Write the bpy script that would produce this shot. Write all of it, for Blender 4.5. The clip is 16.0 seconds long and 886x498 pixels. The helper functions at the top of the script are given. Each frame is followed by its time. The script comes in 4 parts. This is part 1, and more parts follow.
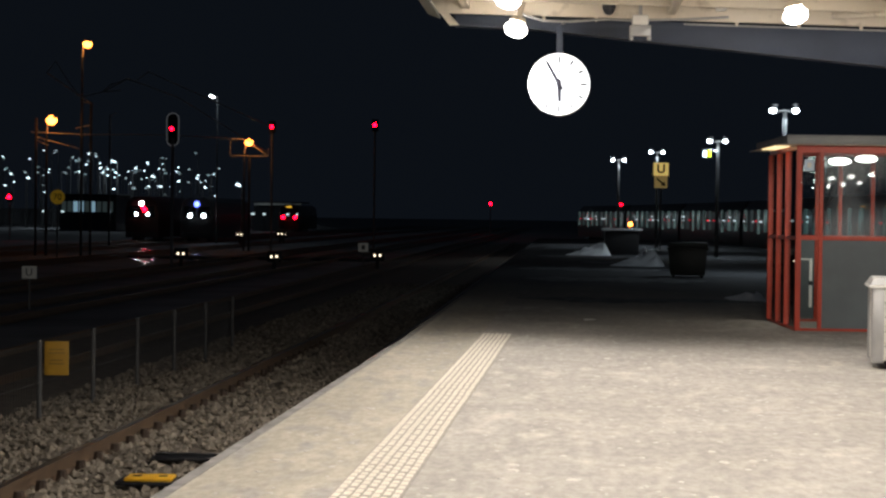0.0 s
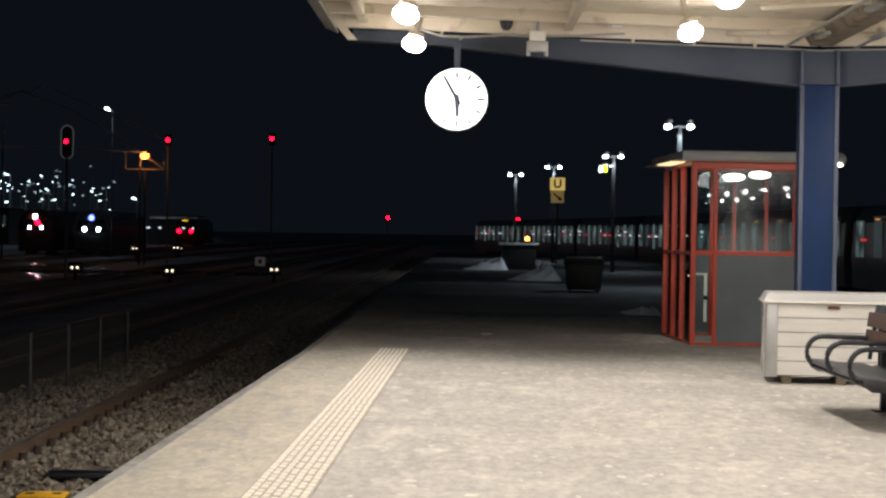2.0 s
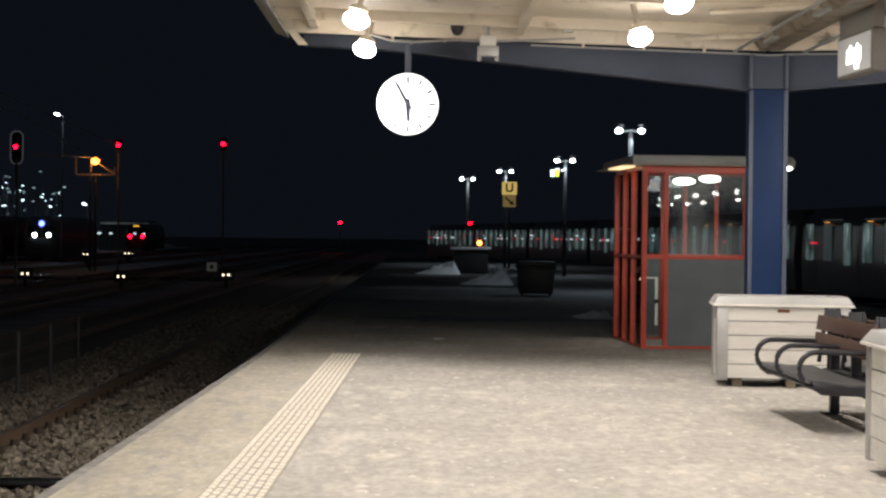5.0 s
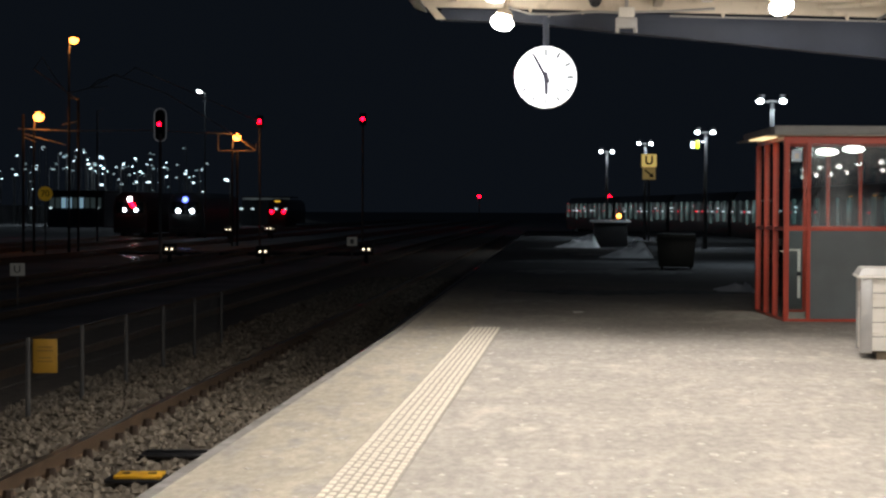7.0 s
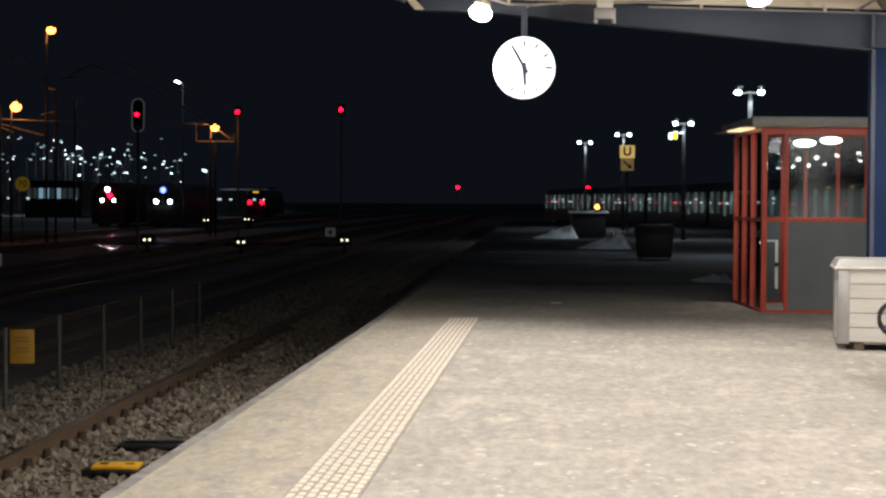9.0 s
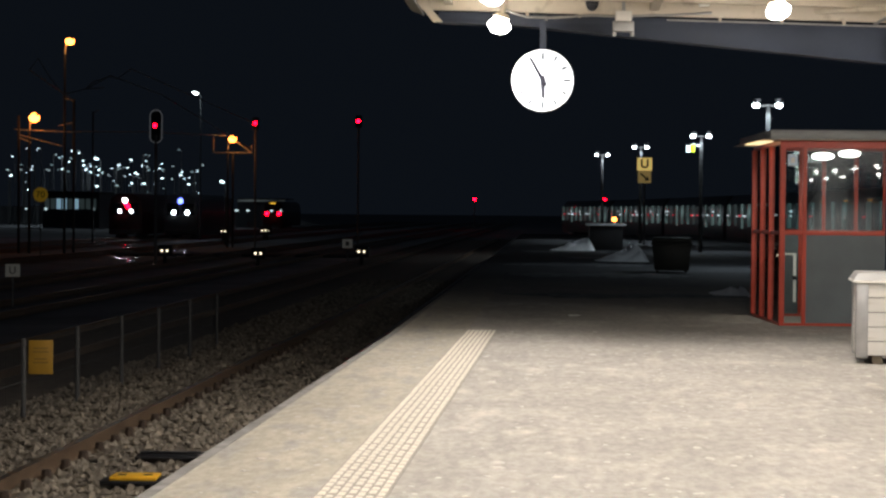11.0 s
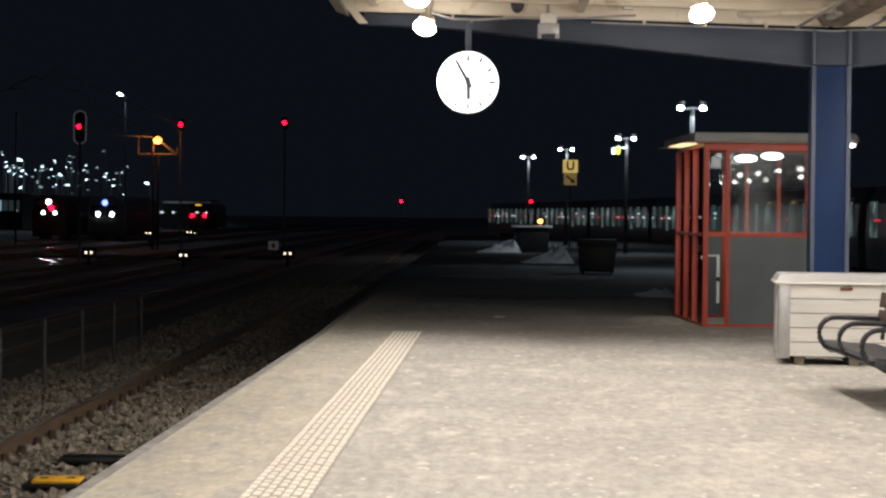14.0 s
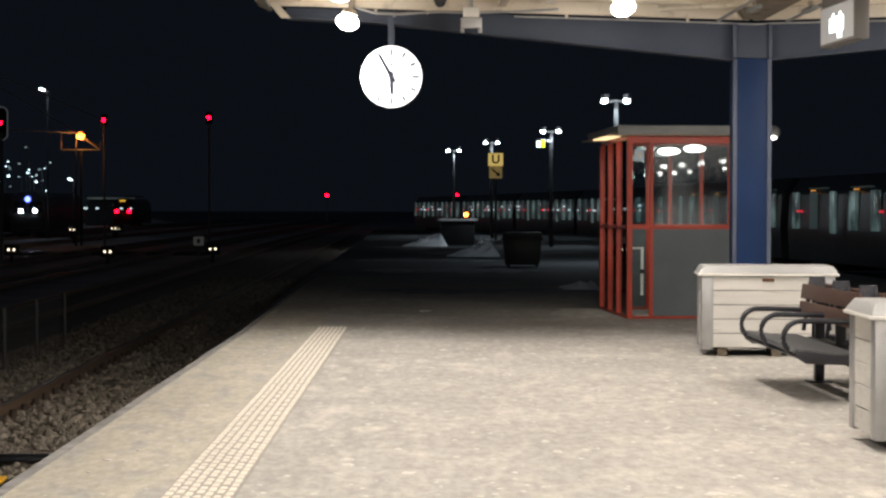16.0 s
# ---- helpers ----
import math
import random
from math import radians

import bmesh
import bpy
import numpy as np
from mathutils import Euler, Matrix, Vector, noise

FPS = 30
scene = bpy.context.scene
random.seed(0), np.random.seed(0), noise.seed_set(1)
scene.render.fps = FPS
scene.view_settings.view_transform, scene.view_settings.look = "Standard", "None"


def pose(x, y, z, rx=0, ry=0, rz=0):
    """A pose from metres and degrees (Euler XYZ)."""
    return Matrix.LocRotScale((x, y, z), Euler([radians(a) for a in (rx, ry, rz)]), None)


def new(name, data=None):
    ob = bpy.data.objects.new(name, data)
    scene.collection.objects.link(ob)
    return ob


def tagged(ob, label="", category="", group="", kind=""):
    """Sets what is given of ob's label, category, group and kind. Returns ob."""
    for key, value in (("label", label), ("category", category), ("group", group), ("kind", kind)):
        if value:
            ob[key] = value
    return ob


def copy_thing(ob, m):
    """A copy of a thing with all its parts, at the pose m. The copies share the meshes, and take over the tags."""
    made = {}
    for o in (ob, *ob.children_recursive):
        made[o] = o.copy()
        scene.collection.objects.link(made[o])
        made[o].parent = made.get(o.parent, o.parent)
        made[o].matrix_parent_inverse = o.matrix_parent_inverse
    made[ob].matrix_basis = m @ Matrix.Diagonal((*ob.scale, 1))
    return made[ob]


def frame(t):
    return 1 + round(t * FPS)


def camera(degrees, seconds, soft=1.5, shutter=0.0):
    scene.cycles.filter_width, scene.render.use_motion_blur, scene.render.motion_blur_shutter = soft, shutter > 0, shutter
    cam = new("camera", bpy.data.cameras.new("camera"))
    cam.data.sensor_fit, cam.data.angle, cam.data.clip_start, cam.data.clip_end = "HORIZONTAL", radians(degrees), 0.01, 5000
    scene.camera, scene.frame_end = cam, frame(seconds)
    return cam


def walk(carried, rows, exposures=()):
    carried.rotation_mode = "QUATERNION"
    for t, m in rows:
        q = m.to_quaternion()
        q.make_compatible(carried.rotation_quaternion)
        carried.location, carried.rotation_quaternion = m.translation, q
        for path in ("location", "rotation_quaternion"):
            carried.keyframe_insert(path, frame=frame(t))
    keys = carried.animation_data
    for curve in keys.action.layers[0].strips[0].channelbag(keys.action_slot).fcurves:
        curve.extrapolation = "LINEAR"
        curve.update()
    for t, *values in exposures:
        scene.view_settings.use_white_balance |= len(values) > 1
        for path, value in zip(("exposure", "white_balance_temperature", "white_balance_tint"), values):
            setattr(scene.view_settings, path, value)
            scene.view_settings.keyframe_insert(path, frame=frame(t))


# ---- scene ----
cam = camera(27.53, 16.0, soft=2.4)
# seconds, place, yaw to the left, pitch up, lean to the left
PATH = [
    (0.0, -0.016, -0.012, 1.492, 3.875, -1.033, 0.737),
    (0.5, -0.014, -0.003, 1.497, 2.764, -1.108, 1.066),
    (1.0, -0.002, -0.005, 1.496, 1.592, -0.738, 0.836),
    (1.5, -0.012, 0.012, 1.498, 0.954, -0.433, 0.770),
    (2.0, -0.021, 0.007, 1.498, 0.627, -0.540, 0.853),
    (2.5, -0.010, 0.006, 1.502, 0.431, -0.759, 0.656),
    (3.0, 0.003, -0.007, 1.494, 0.005, -0.979, 0.439),
    (3.2, 0.006, 0.001, 1.505, -0.258, -1.048, 0.342),
    (5.3, -0.012, -0.002, 1.502, -0.888, -0.341, 0.658),
    (5.5, -0.005, 0.018, 1.510, 0.050, -0.437, 0.680),
    (6.0, -0.020, 0.015, 1.505, 2.393, -0.764, 0.585),
    (6.5, -0.019, 0.005, 1.501, 3.569, -1.007, 0.401),
    (7.0, -0.007, 0.002, 1.502, 3.527, -1.249, 0.239),
    (7.5, 0.001, -0.010, 1.501, 2.842, -1.467, 0.167),
    (8.0, 0.001, -0.001, 1.502, 2.562, -1.595, 0.225),
    (8.5, -0.001, 0.007, 1.502, 2.563, -1.589, 0.247),
    (9.0, -0.006, 0.009, 1.498, 2.841, -1.534, 0.302),
    (9.2, -0.018, 0.001, 1.492, 3.044, -1.541, 0.439),
    (11.5, -0.020, -0.011, 1.506, 3.379, -1.115, 0.477),
    (12.0, -0.015, -0.019, 1.501, 3.209, -1.144, 0.467),
    (12.5, -0.014, -0.005, 1.501, 2.725, -1.167, 0.445),
    (13.0, -0.015, 0.012, 1.501, 2.115, -1.080, 0.439),
    (13.5, -0.014, 0.012, 1.501, 1.521, -1.074, 0.496),
    (14.0, -0.007, -0.010, 1.499, 1.046, -1.084, 0.522),
    (14.5, 0.000, -0.000, 1.500, 0.000, -1.180, 0.920),
    (15.0, 0.014, -0.010, 1.501, -1.965, -1.081, 0.645),
    (15.5, 0.009, 0.002, 1.501, -2.598, -1.157, 0.659),
    (16.0, 0.014, -0.004, 1.509, -1.281, -1.273, 0.086),
]
walk(cam, [(t, pose(x, y, z, 90 + pitch, 0, yaw) @ pose(0, 0, 0, 0, 0, lean)) for t, x, y, z, yaw, pitch, lean in PATH])

# ---- world and exposure ----
world = bpy.data.worlds.new("night")
scene.world = world
world.use_nodes = True
sky = world.node_tree.nodes["Background"]
sky.inputs[0].default_value = (0.47, 0.66, 1.0, 1)
sky.inputs[1].default_value = 0.0076
scene.view_settings.exposure = 0.0

# ---- materials ----
def mat(name, color, rough=0.6, metal=0.0, fine=40.0, coarse=2.5, vary=0.25, bump=0.15, dirt=None, dirt_amount=0.0, piece=0.0, emit=None, power=0.0, broad=0.0, uneven=0.0, island=None, grain=0.0, stretch=(1, 1, 1), damp_falloff=None, spec=0.5):
    m = bpy.data.materials.new(name)
    m.use_nodes = True
    nt = m.node_tree
    n, l = nt.nodes, nt.links
    b = n["Principled BSDF"]
    b.inputs["Metallic"].default_value = metal
    b.inputs["Specular IOR Level"].default_value = spec
    co = n.new("ShaderNodeTexCoord")
    mp = n.new("ShaderNodeMapping")
    mp.inputs["Scale"].default_value = stretch
    l.new(co.outputs["Object"], mp.inputs[0])
    def tex(scale, detail):
        t = n.new("ShaderNodeTexNoise")
        t.inputs["Scale"].default_value = scale
        t.inputs["Detail"].default_value = detail
        l.new(mp.outputs[0], t.inputs["Vector"])
        return t.outputs["Fac"]
    def mix(fac, a, c, kind="MIX"):
        x = n.new("ShaderNodeMix")
        x.data_type, x.blend_type = "RGBA", kind
        for sock, v in ((x.inputs[0], fac), (x.inputs[6], a), (x.inputs[7], c)):
            if isinstance(v, (int, float)):
                sock.default_value = v
            elif isinstance(v, tuple):
                sock.default_value = (*v[:3], 1)
            else:
                l.new(v, sock)
        return x.outputs[2]
    def ramp(src, a, c):
        r = n.new("ShaderNodeMapRange")
        r.inputs[1].default_value, r.inputs[2].default_value = a, c
        l.new(src, r.inputs[0])
        return r.outputs[0]
    dark = tuple(c * (1 - vary) for c in color)
    light = tuple(min(0.95, c * (1 + vary)) for c in color)
    f1, f2 = tex(coarse, 4), tex(fine, 6)
    c1 = mix(ramp(f1, 0.3, 0.7), dark, light)
    c2 = mix(ramp(f2, 0.25, 0.75), mix(0.5 * vary + 0.2, c1, dark), c1)
    if piece:
        oi = n.new("ShaderNodeObjectInfo")
        c2 = mix(ramp(oi.outputs["Random"], 0, 1), c2, mix(piece, c2, dark))
    if island:
        g = n.new("ShaderNodeNewGeometry")
        c2 = mix(ramp(g.outputs["Random Per Island"], 0.0, 1.0), mix(0.75, c2, island), c2)
    if dirt:
        f3 = tex(coarse * 2.7, 4)
        c2 = mix(ramp(f3, 0.62 - 0.3 * dirt_amount, 0.8 - 0.3 * dirt_amount), c2, dirt)
    if broad:
        m2 = n.new("ShaderNodeMapping")
        m2.inputs["Scale"].default_value = (0.45, 0.6, 1)
        l.new(co.outputs["Object"], m2.inputs[0])
        t2 = n.new("ShaderNodeTexNoise")
        t2.inputs["Scale"].default_value, t2.inputs["Detail"].default_value = 1.1, 4
        l.new(m2.outputs[0], t2.inputs["Vector"])
        c2 = mix(ramp(t2.outputs["Fac"], 0.38, 0.62), c2, mix(broad, c2, dark))
    if grain:
        t3 = n.new("ShaderNodeTexNoise")
        t3.inputs["Scale"].default_value, t3.inputs["Detail"].default_value, t3.inputs["Roughness"].default_value = 13.0, 4, 0.7
        l.new(mp.outputs[0], t3.inputs["Vector"])
        lo, hi = (1 - grain,) * 3, (1 + 0.5 * grain,) * 3
        c2 = mix(1.0, c2, mix(ramp(t3.outputs["Fac"], 0.38, 0.62), lo, hi), "MULTIPLY")
    # Wet drip edge, then a far darkening that also holds canopy light falloff.
    if damp_falloff:
        y0, y1, wet = damp_falloff
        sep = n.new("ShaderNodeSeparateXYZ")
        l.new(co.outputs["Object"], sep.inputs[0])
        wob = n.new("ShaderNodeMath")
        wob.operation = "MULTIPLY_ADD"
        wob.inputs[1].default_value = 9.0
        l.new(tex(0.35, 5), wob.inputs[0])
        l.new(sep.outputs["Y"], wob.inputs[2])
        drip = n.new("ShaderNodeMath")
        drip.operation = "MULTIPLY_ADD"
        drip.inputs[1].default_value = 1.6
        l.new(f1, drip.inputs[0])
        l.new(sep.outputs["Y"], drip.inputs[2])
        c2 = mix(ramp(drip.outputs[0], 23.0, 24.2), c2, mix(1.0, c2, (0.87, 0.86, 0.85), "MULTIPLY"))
        # Far tone: wet asphalt plus the fading canopy light, in the colour.
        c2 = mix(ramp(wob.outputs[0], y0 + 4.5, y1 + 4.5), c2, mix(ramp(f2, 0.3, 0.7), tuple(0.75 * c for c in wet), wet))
    l.new(c2, b.inputs["Base Color"])
    rr = n.new("ShaderNodeMapRange")
    rr.inputs[3].default_value, rr.inputs[4].default_value = max(0.02, rough - 0.12), min(1, rough + 0.12)
    l.new(f1, rr.inputs[0])
    l.new(rr.outputs[0], b.inputs["Roughness"])
    if bump:
        bp = n.new("ShaderNodeBump")
        bp.inputs["Strength"].default_value = bump
        bp.inputs["Distance"].default_value = 0.01
        l.new(f2, bp.inputs["Height"])
        l.new(bp.outputs[0], b.inputs["Normal"])
    if emit:
        b.inputs["Emission Color"].default_value = (*emit, 1)
        b.inputs["Emission Strength"].default_value = power
        if uneven:
            e = n.new("ShaderNodeMapRange")
            e.inputs[1].default_value, e.inputs[2].default_value, e.inputs[3].default_value, e.inputs[4].default_value = 0.35, 0.65, 0.15 * power, 1.6 * power
            l.new(tex(uneven, 3), e.inputs[0])
            l.new(e.outputs[0], b.inputs["Emission Strength"])
    return m


def glow(name, color, power):
    m = bpy.data.materials.new(name)
    m.use_nodes = True
    b = m.node_tree.nodes["Principled BSDF"]
    b.inputs["Base Color"].default_value = (*color, 1)
    b.inputs["Emission Color"].default_value = (*color, 1)
    b.inputs["Emission Strength"].default_value = power
    return m


def glass(name, gloss=0.06, tint=(0.9, 0.95, 0.95), haze=0.0):
    m = bpy.data.materials.new(name)
    m.use_nodes = True
    nt = m.node_tree
    n, l = nt.nodes, nt.links
    n.remove(n["Principled BSDF"])
    tr = n.new("ShaderNodeBsdfTransparent")
    tr.inputs[0].default_value = (*tint, 1)
    gl = n.new("ShaderNodeBsdfGlossy")
    gl.inputs["Roughness"].default_value = 0.008
    fr = n.new("ShaderNodeFresnel")
    fr.inputs[0].default_value = 1.45 + gloss
    mx = n.new("ShaderNodeMixShader")
    l.new(fr.outputs[0], mx.inputs[0])
    l.new(tr.outputs[0], mx.inputs[1])
    l.new(gl.outputs[0], mx.inputs[2])
    out = mx.outputs[0]
    # Diffuse white mixed in stands for a pale reflection across the pane.
    if haze:
        df = n.new("ShaderNodeBsdfDiffuse")
        df.inputs[0].default_value = (0.75, 0.78, 0.8, 1)
        tx = n.new("ShaderNodeTexNoise")
        tx.inputs["Scale"].default_value = 0.9
        tx.inputs["Detail"].default_value = 1.5
        rg = n.new("ShaderNodeMapRange")
        rg.inputs[1].default_value, rg.inputs[2].default_value, rg.inputs[4].default_value = 0.35, 0.75, haze
        co = n.new("ShaderNodeTexCoord")
        l.new(co.outputs["Object"], tx.inputs["Vector"])
        l.new(tx.outputs["Fac"], rg.inputs[0])
        m2 = n.new("ShaderNodeMixShader")
        l.new(rg.outputs[0], m2.inputs[0])
        l.new(out, m2.inputs[1])
        l.new(df.outputs[0], m2.inputs[2])
        out = m2.outputs[0]
    l.new(out, n["Material Output"].inputs[0])
    return m


# Floor, edge and nosing colours darken past y 29 for wetness and fading light.
M_FLOOR = mat("gritty_asphalt", (0.40, 0.375, 0.34), 0.9, fine=16, coarse=1.6, vary=0.14, bump=0.25, dirt=(0.50, 0.465, 0.41), dirt_amount=0.45, broad=0.8, grain=0.17, stretch=(1.0, 0.42, 1), damp_falloff=(29, 43, (0.05, 0.0525, 0.056)), spec=0.12)
M_EDGE = mat("edge_concrete", (0.47, 0.43, 0.355), 0.88, fine=12, coarse=1.6, vary=0.13, bump=0.25, dirt=(0.36, 0.342, 0.32), dirt_amount=0.45, broad=0.5, grain=0.15, stretch=(1.2, 0.42, 1), damp_falloff=(29, 43, (0.05, 0.0525, 0.056)), spec=0.12)
M_TACTILE = mat("tactile_concrete", (0.69, 0.64, 0.54), 0.8, fine=40, coarse=3, vary=0.18, bump=0.3, piece=0.35)
# Base darker than the ribs: dirt, and the shade their low relief lacks.
M_TACBASE = mat("dirty_shaded_base", (0.34, 0.31, 0.265), 0.9, fine=40, coarse=3, vary=0.25, bump=0.3)
M_NOSING = mat("worn_grey_nosing", (0.27, 0.26, 0.245), 0.9, fine=18, coarse=5, vary=0.35, bump=0.5, damp_falloff=(29, 43, (0.05, 0.0525, 0.056)), spec=0.12)
M_BALLAST = mat("ballast_stone", (0.13, 0.105, 0.08), 0.9, fine=30, coarse=6, vary=0.45, bump=0.6)
M_GROUND = mat("dark_ground", (0.2, 0.2, 0.205), 0.95, fine=8, coarse=0.3, vary=0.4, bump=0.4)
M_RAIL = mat("rail_steel", (0.22, 0.15, 0.10), 0.5, 0.5, vary=0.3)
M_RAILTOP = mat("worn_rail_top", (0.45, 0.38, 0.3), 0.32, 1.0, vary=0.15, bump=0.05)
M_SLEEPER = mat("sleeper_concrete", (0.20, 0.17, 0.14), 0.9, vary=0.35, bump=0.4, piece=0.4)
M_CREAM = mat("cream_painted_steel", (0.72, 0.645, 0.53), 0.5, fine=20, coarse=1.5, vary=0.1, bump=0.06, dirt=(0.38, 0.32, 0.24), dirt_amount=0.1)
M_GUTTER = mat("stained_gutter_steel", (0.24, 0.2, 0.155), 0.6, fine=14, coarse=2, vary=0.3, bump=0.1, dirt=(0.1, 0.075, 0.05), dirt_amount=0.35)
M_GREYBLUE = mat("grey_blue_painted_steel", (0.056, 0.068, 0.096), 0.6, spec=0.25, fine=25, coarse=1.5, vary=0.15, bump=0.05)
M_BLUE = mat("blue_painted_steel", (0.008, 0.026, 0.085), 0.55, spec=0.2, fine=25, coarse=1.5, vary=0.15, bump=0.05)
# Lighter than the column: stands for light caught along its edges.
M_STEELEDGE = mat("lit_grey_blue_edge", (0.085, 0.10, 0.14), 0.55, fine=25, coarse=2, vary=0.2, bump=0.05, spec=0.3)
M_RED = mat("red_painted_steel", (0.50, 0.055, 0.025), 0.4, fine=30, coarse=2, vary=0.15, bump=0.05)
M_PANEL = mat("grey_panel", (0.11, 0.13, 0.138), 0.45, fine=30, coarse=2, vary=0.15, bump=0.04)
M_ROOFGREY = mat("weathered_grey_metal", (0.30, 0.305, 0.295), 0.55, fine=20, coarse=2, vary=0.2, bump=0.08)
M_WHITEWOOD = mat("white_painted_boards", (0.63, 0.61, 0.57), 0.55, fine=35, coarse=3, vary=0.1, bump=0.1, dirt=(0.42, 0.37, 0.3), dirt_amount=0.05, stretch=(0.4, 1, 4))
M_LID = mat("white_coated_lid", (0.40, 0.395, 0.385), 0.35, fine=30, coarse=2, vary=0.08, bump=0.03)
M_RIMWHITE = mat("white_lid_rim", (0.78, 0.76, 0.71), 0.4, vary=0.08, bump=0.03)
M_GALV = mat("galvanised_steel", (0.42, 0.42, 0.42), 0.4, 0.6, fine=30, coarse=5, vary=0.15, bump=0.05)
M_DARKSTEEL = mat("dark_grey_steel", (0.035, 0.035, 0.042), 0.4, 0.4, vary=0.2, bump=0.03)
M_BROWN = mat("brown_stained_wood", (0.075, 0.038, 0.026), 0.55, fine=30, coarse=4, vary=0.25, bump=0.15, stretch=(1, 0.15, 1))
M_BLACK = mat("black_paint", (0.012, 0.012, 0.014), 0.5, vary=0.2, bump=0.02)
M_CLOCKFACE = glow("lit_clock_face", (0.93, 0.96, 1.0), 1.35)
M_LAMP = glow("lamp_diffuser", (1.0, 0.93, 0.84), 32.0)
M_WHITELIGHT = glow("white_lamp", (0.85, 0.94, 1.0), 16.0)
M_COOL = glow("cool_lamp", (0.7, 0.92, 1.0), 5.0)
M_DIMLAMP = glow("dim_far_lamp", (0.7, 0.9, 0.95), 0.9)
M_BLUELIGHT = glow("blue_white_lamp", (0.14, 0.2, 1.0), 5.0)
M_REDLIGHT = glow("red_lamp", (1.0, 0.0008, 0.008), 36.0)
M_ORANGE = glow("sodium_lamp", (1.0, 0.24, 0.035), 13.0)
M_AMBER = glow("amber_display", (1.0, 0.55, 0.05), 0.9)
M_GREENYELLOW = glow("green_yellow_lamp", (0.75, 1.0, 0.02), 1.2)
M_FAINT = glow("faint_far_lamp", (0.6, 0.85, 0.9), 0.35)
M_EAVE = glow("warm_eave_light", (1.0, 0.78, 0.42), 1.3)
M_WARMLIGHT = glow("warm_small_lamp", (1.0, 0.85, 0.6), 2.2)
M_LITWINDOW = mat("lit_window", (0.05, 0.06, 0.06), 0.2, vary=0.2, bump=0, emit=(0.42, 0.64, 0.62), power=0.13, uneven=0.9)
M_YELLOW = mat("yellow_plastic", (0.85, 0.45, 0.02), 0.5, fine=30, coarse=6, vary=0.15, bump=0.05, dirt=(0.3, 0.2, 0.08), dirt_amount=0.05)
M_SIGNYELLOW = mat("faded_yellow_sign", (0.5, 0.28, 0.03), 0.5, vary=0.15, bump=0.03)
M_POLE = mat("dull_pole_steel", (0.16, 0.16, 0.16), 0.5, 0.3, vary=0.2, bump=0.03)
M_SNOW = mat("dirty_snow", (0.86, 0.88, 0.9), 0.8, fine=10, coarse=1.2, vary=0.12, bump=0.5)
M_TRAINRED = mat("dark_red_train_paint", (0.035, 0.008, 0.008), 0.35, vary=0.15, bump=0.02)
M_TRAINGREY = mat("grey_train_paint", (0.05, 0.055, 0.06), 0.35, vary=0.2, bump=0.02)
M_GREENDARK = mat("dark_green_container", (0.02, 0.028, 0.024), 0.5, vary=0.3, bump=0.05)
M_BOOTHLAMP = glow("booth_ceiling_lamp", (1.0, 0.97, 0.9), 6.0)
M_CLIP = mat("dark_rail_clip", (0.06, 0.04, 0.028), 0.8, 0.2, vary=0.3)
M_BARS = mat("faded_print", (0.28, 0.16, 0.03), 0.6, vary=0.1, bump=0)
# Speed disc and pale signs glow faintly, in place of light falling on them.
M_SPEED = mat("yellow_speed_disc", (0.75, 0.45, 0.03), 0.5, vary=0.1, bump=0, emit=(1.0, 0.6, 0.05), power=0.06)
M_PALESIGN = mat("pale_sign", (0.6, 0.58, 0.52), 0.5, vary=0.1, bump=0, emit=(0.8, 0.78, 0.7), power=0.03)
M_BLUEWIN = glow("bluish_lit_window", (0.45, 0.75, 0.95), 0.35)
# Emission stands for the light falling on the shed's fascia.
M_PALEFASCIA = mat("glowing_pale_fascia", (0.5, 0.52, 0.5), 0.6, vary=0.2, bump=0, emit=(0.5, 0.6, 0.58), power=0.045, uneven=0.8)
M_DIMWIN = glow("dim_lit_window", (0.3, 0.42, 0.42), 0.05)
M_REDDIM = glow("dim_red_reflection", (1.0, 0.03, 0.06), 0.7)
M_GLASS = glass("clear_glass")
M_HAZEGLASS = glass("painted_haze_glass", haze=0.2)
M_DARKGLASS = mat("dark_glass", (0.01, 0.012, 0.014), 0.08, vary=0.1, bump=0)


# ---- mesh helpers ----
def add_box(bm, x0, x1, y0, y1, z0, z1, m=None):
    vs = [bm.verts.new((x, y, z)) for x in (x0, x1) for y in (y0, y1) for z in (z0, z1)]
    for f in ((0, 1, 3, 2), (4, 6, 7, 5), (0, 4, 5, 1), (2, 3, 7, 6), (0, 2, 6, 4), (1, 5, 7, 3)):
        bm.faces.new([vs[i] for i in f])
    if m is not None:
        bmesh.ops.transform(bm, matrix=m, verts=vs)
    return vs


def box(x0, x1, y0, y1, z0, z1, bevel=0.0, segments=2):
    bm = bmesh.new()
    add_box(bm, x0, x1, y0, y1, z0, z1)
    if bevel:
        bmesh.ops.bevel(bm, geom=bm.edges[:], offset=bevel, segments=segments, profile=0.5, affect="EDGES")
    bmesh.ops.recalc_face_normals(bm, faces=bm.faces[:])
    return bm


def prism(outline, y0, y1, bevel=0.0):
    """An outline in x and z drawn out along y."""
    bm = bmesh.new()
    a = [bm.verts.new((x, y0, z)) for x, z in outline]
    c = [bm.verts.new((x, y1, z)) for x, z in outline]
    bm.faces.new(a)
    bm.faces.new(c[::-1])
    k = len(outline)
    for i in range(k):
        bm.faces.new((a[i], c[i], c[(i + 1) % k], a[(i + 1) % k]))
    if bevel:
        bmesh.ops.bevel(bm, geom=bm.edges[:], offset=bevel, segments=2, profile=0.5, affect="EDGES")
    bmesh.ops.recalc_face_normals(bm, faces=bm.faces[:])
    return bm


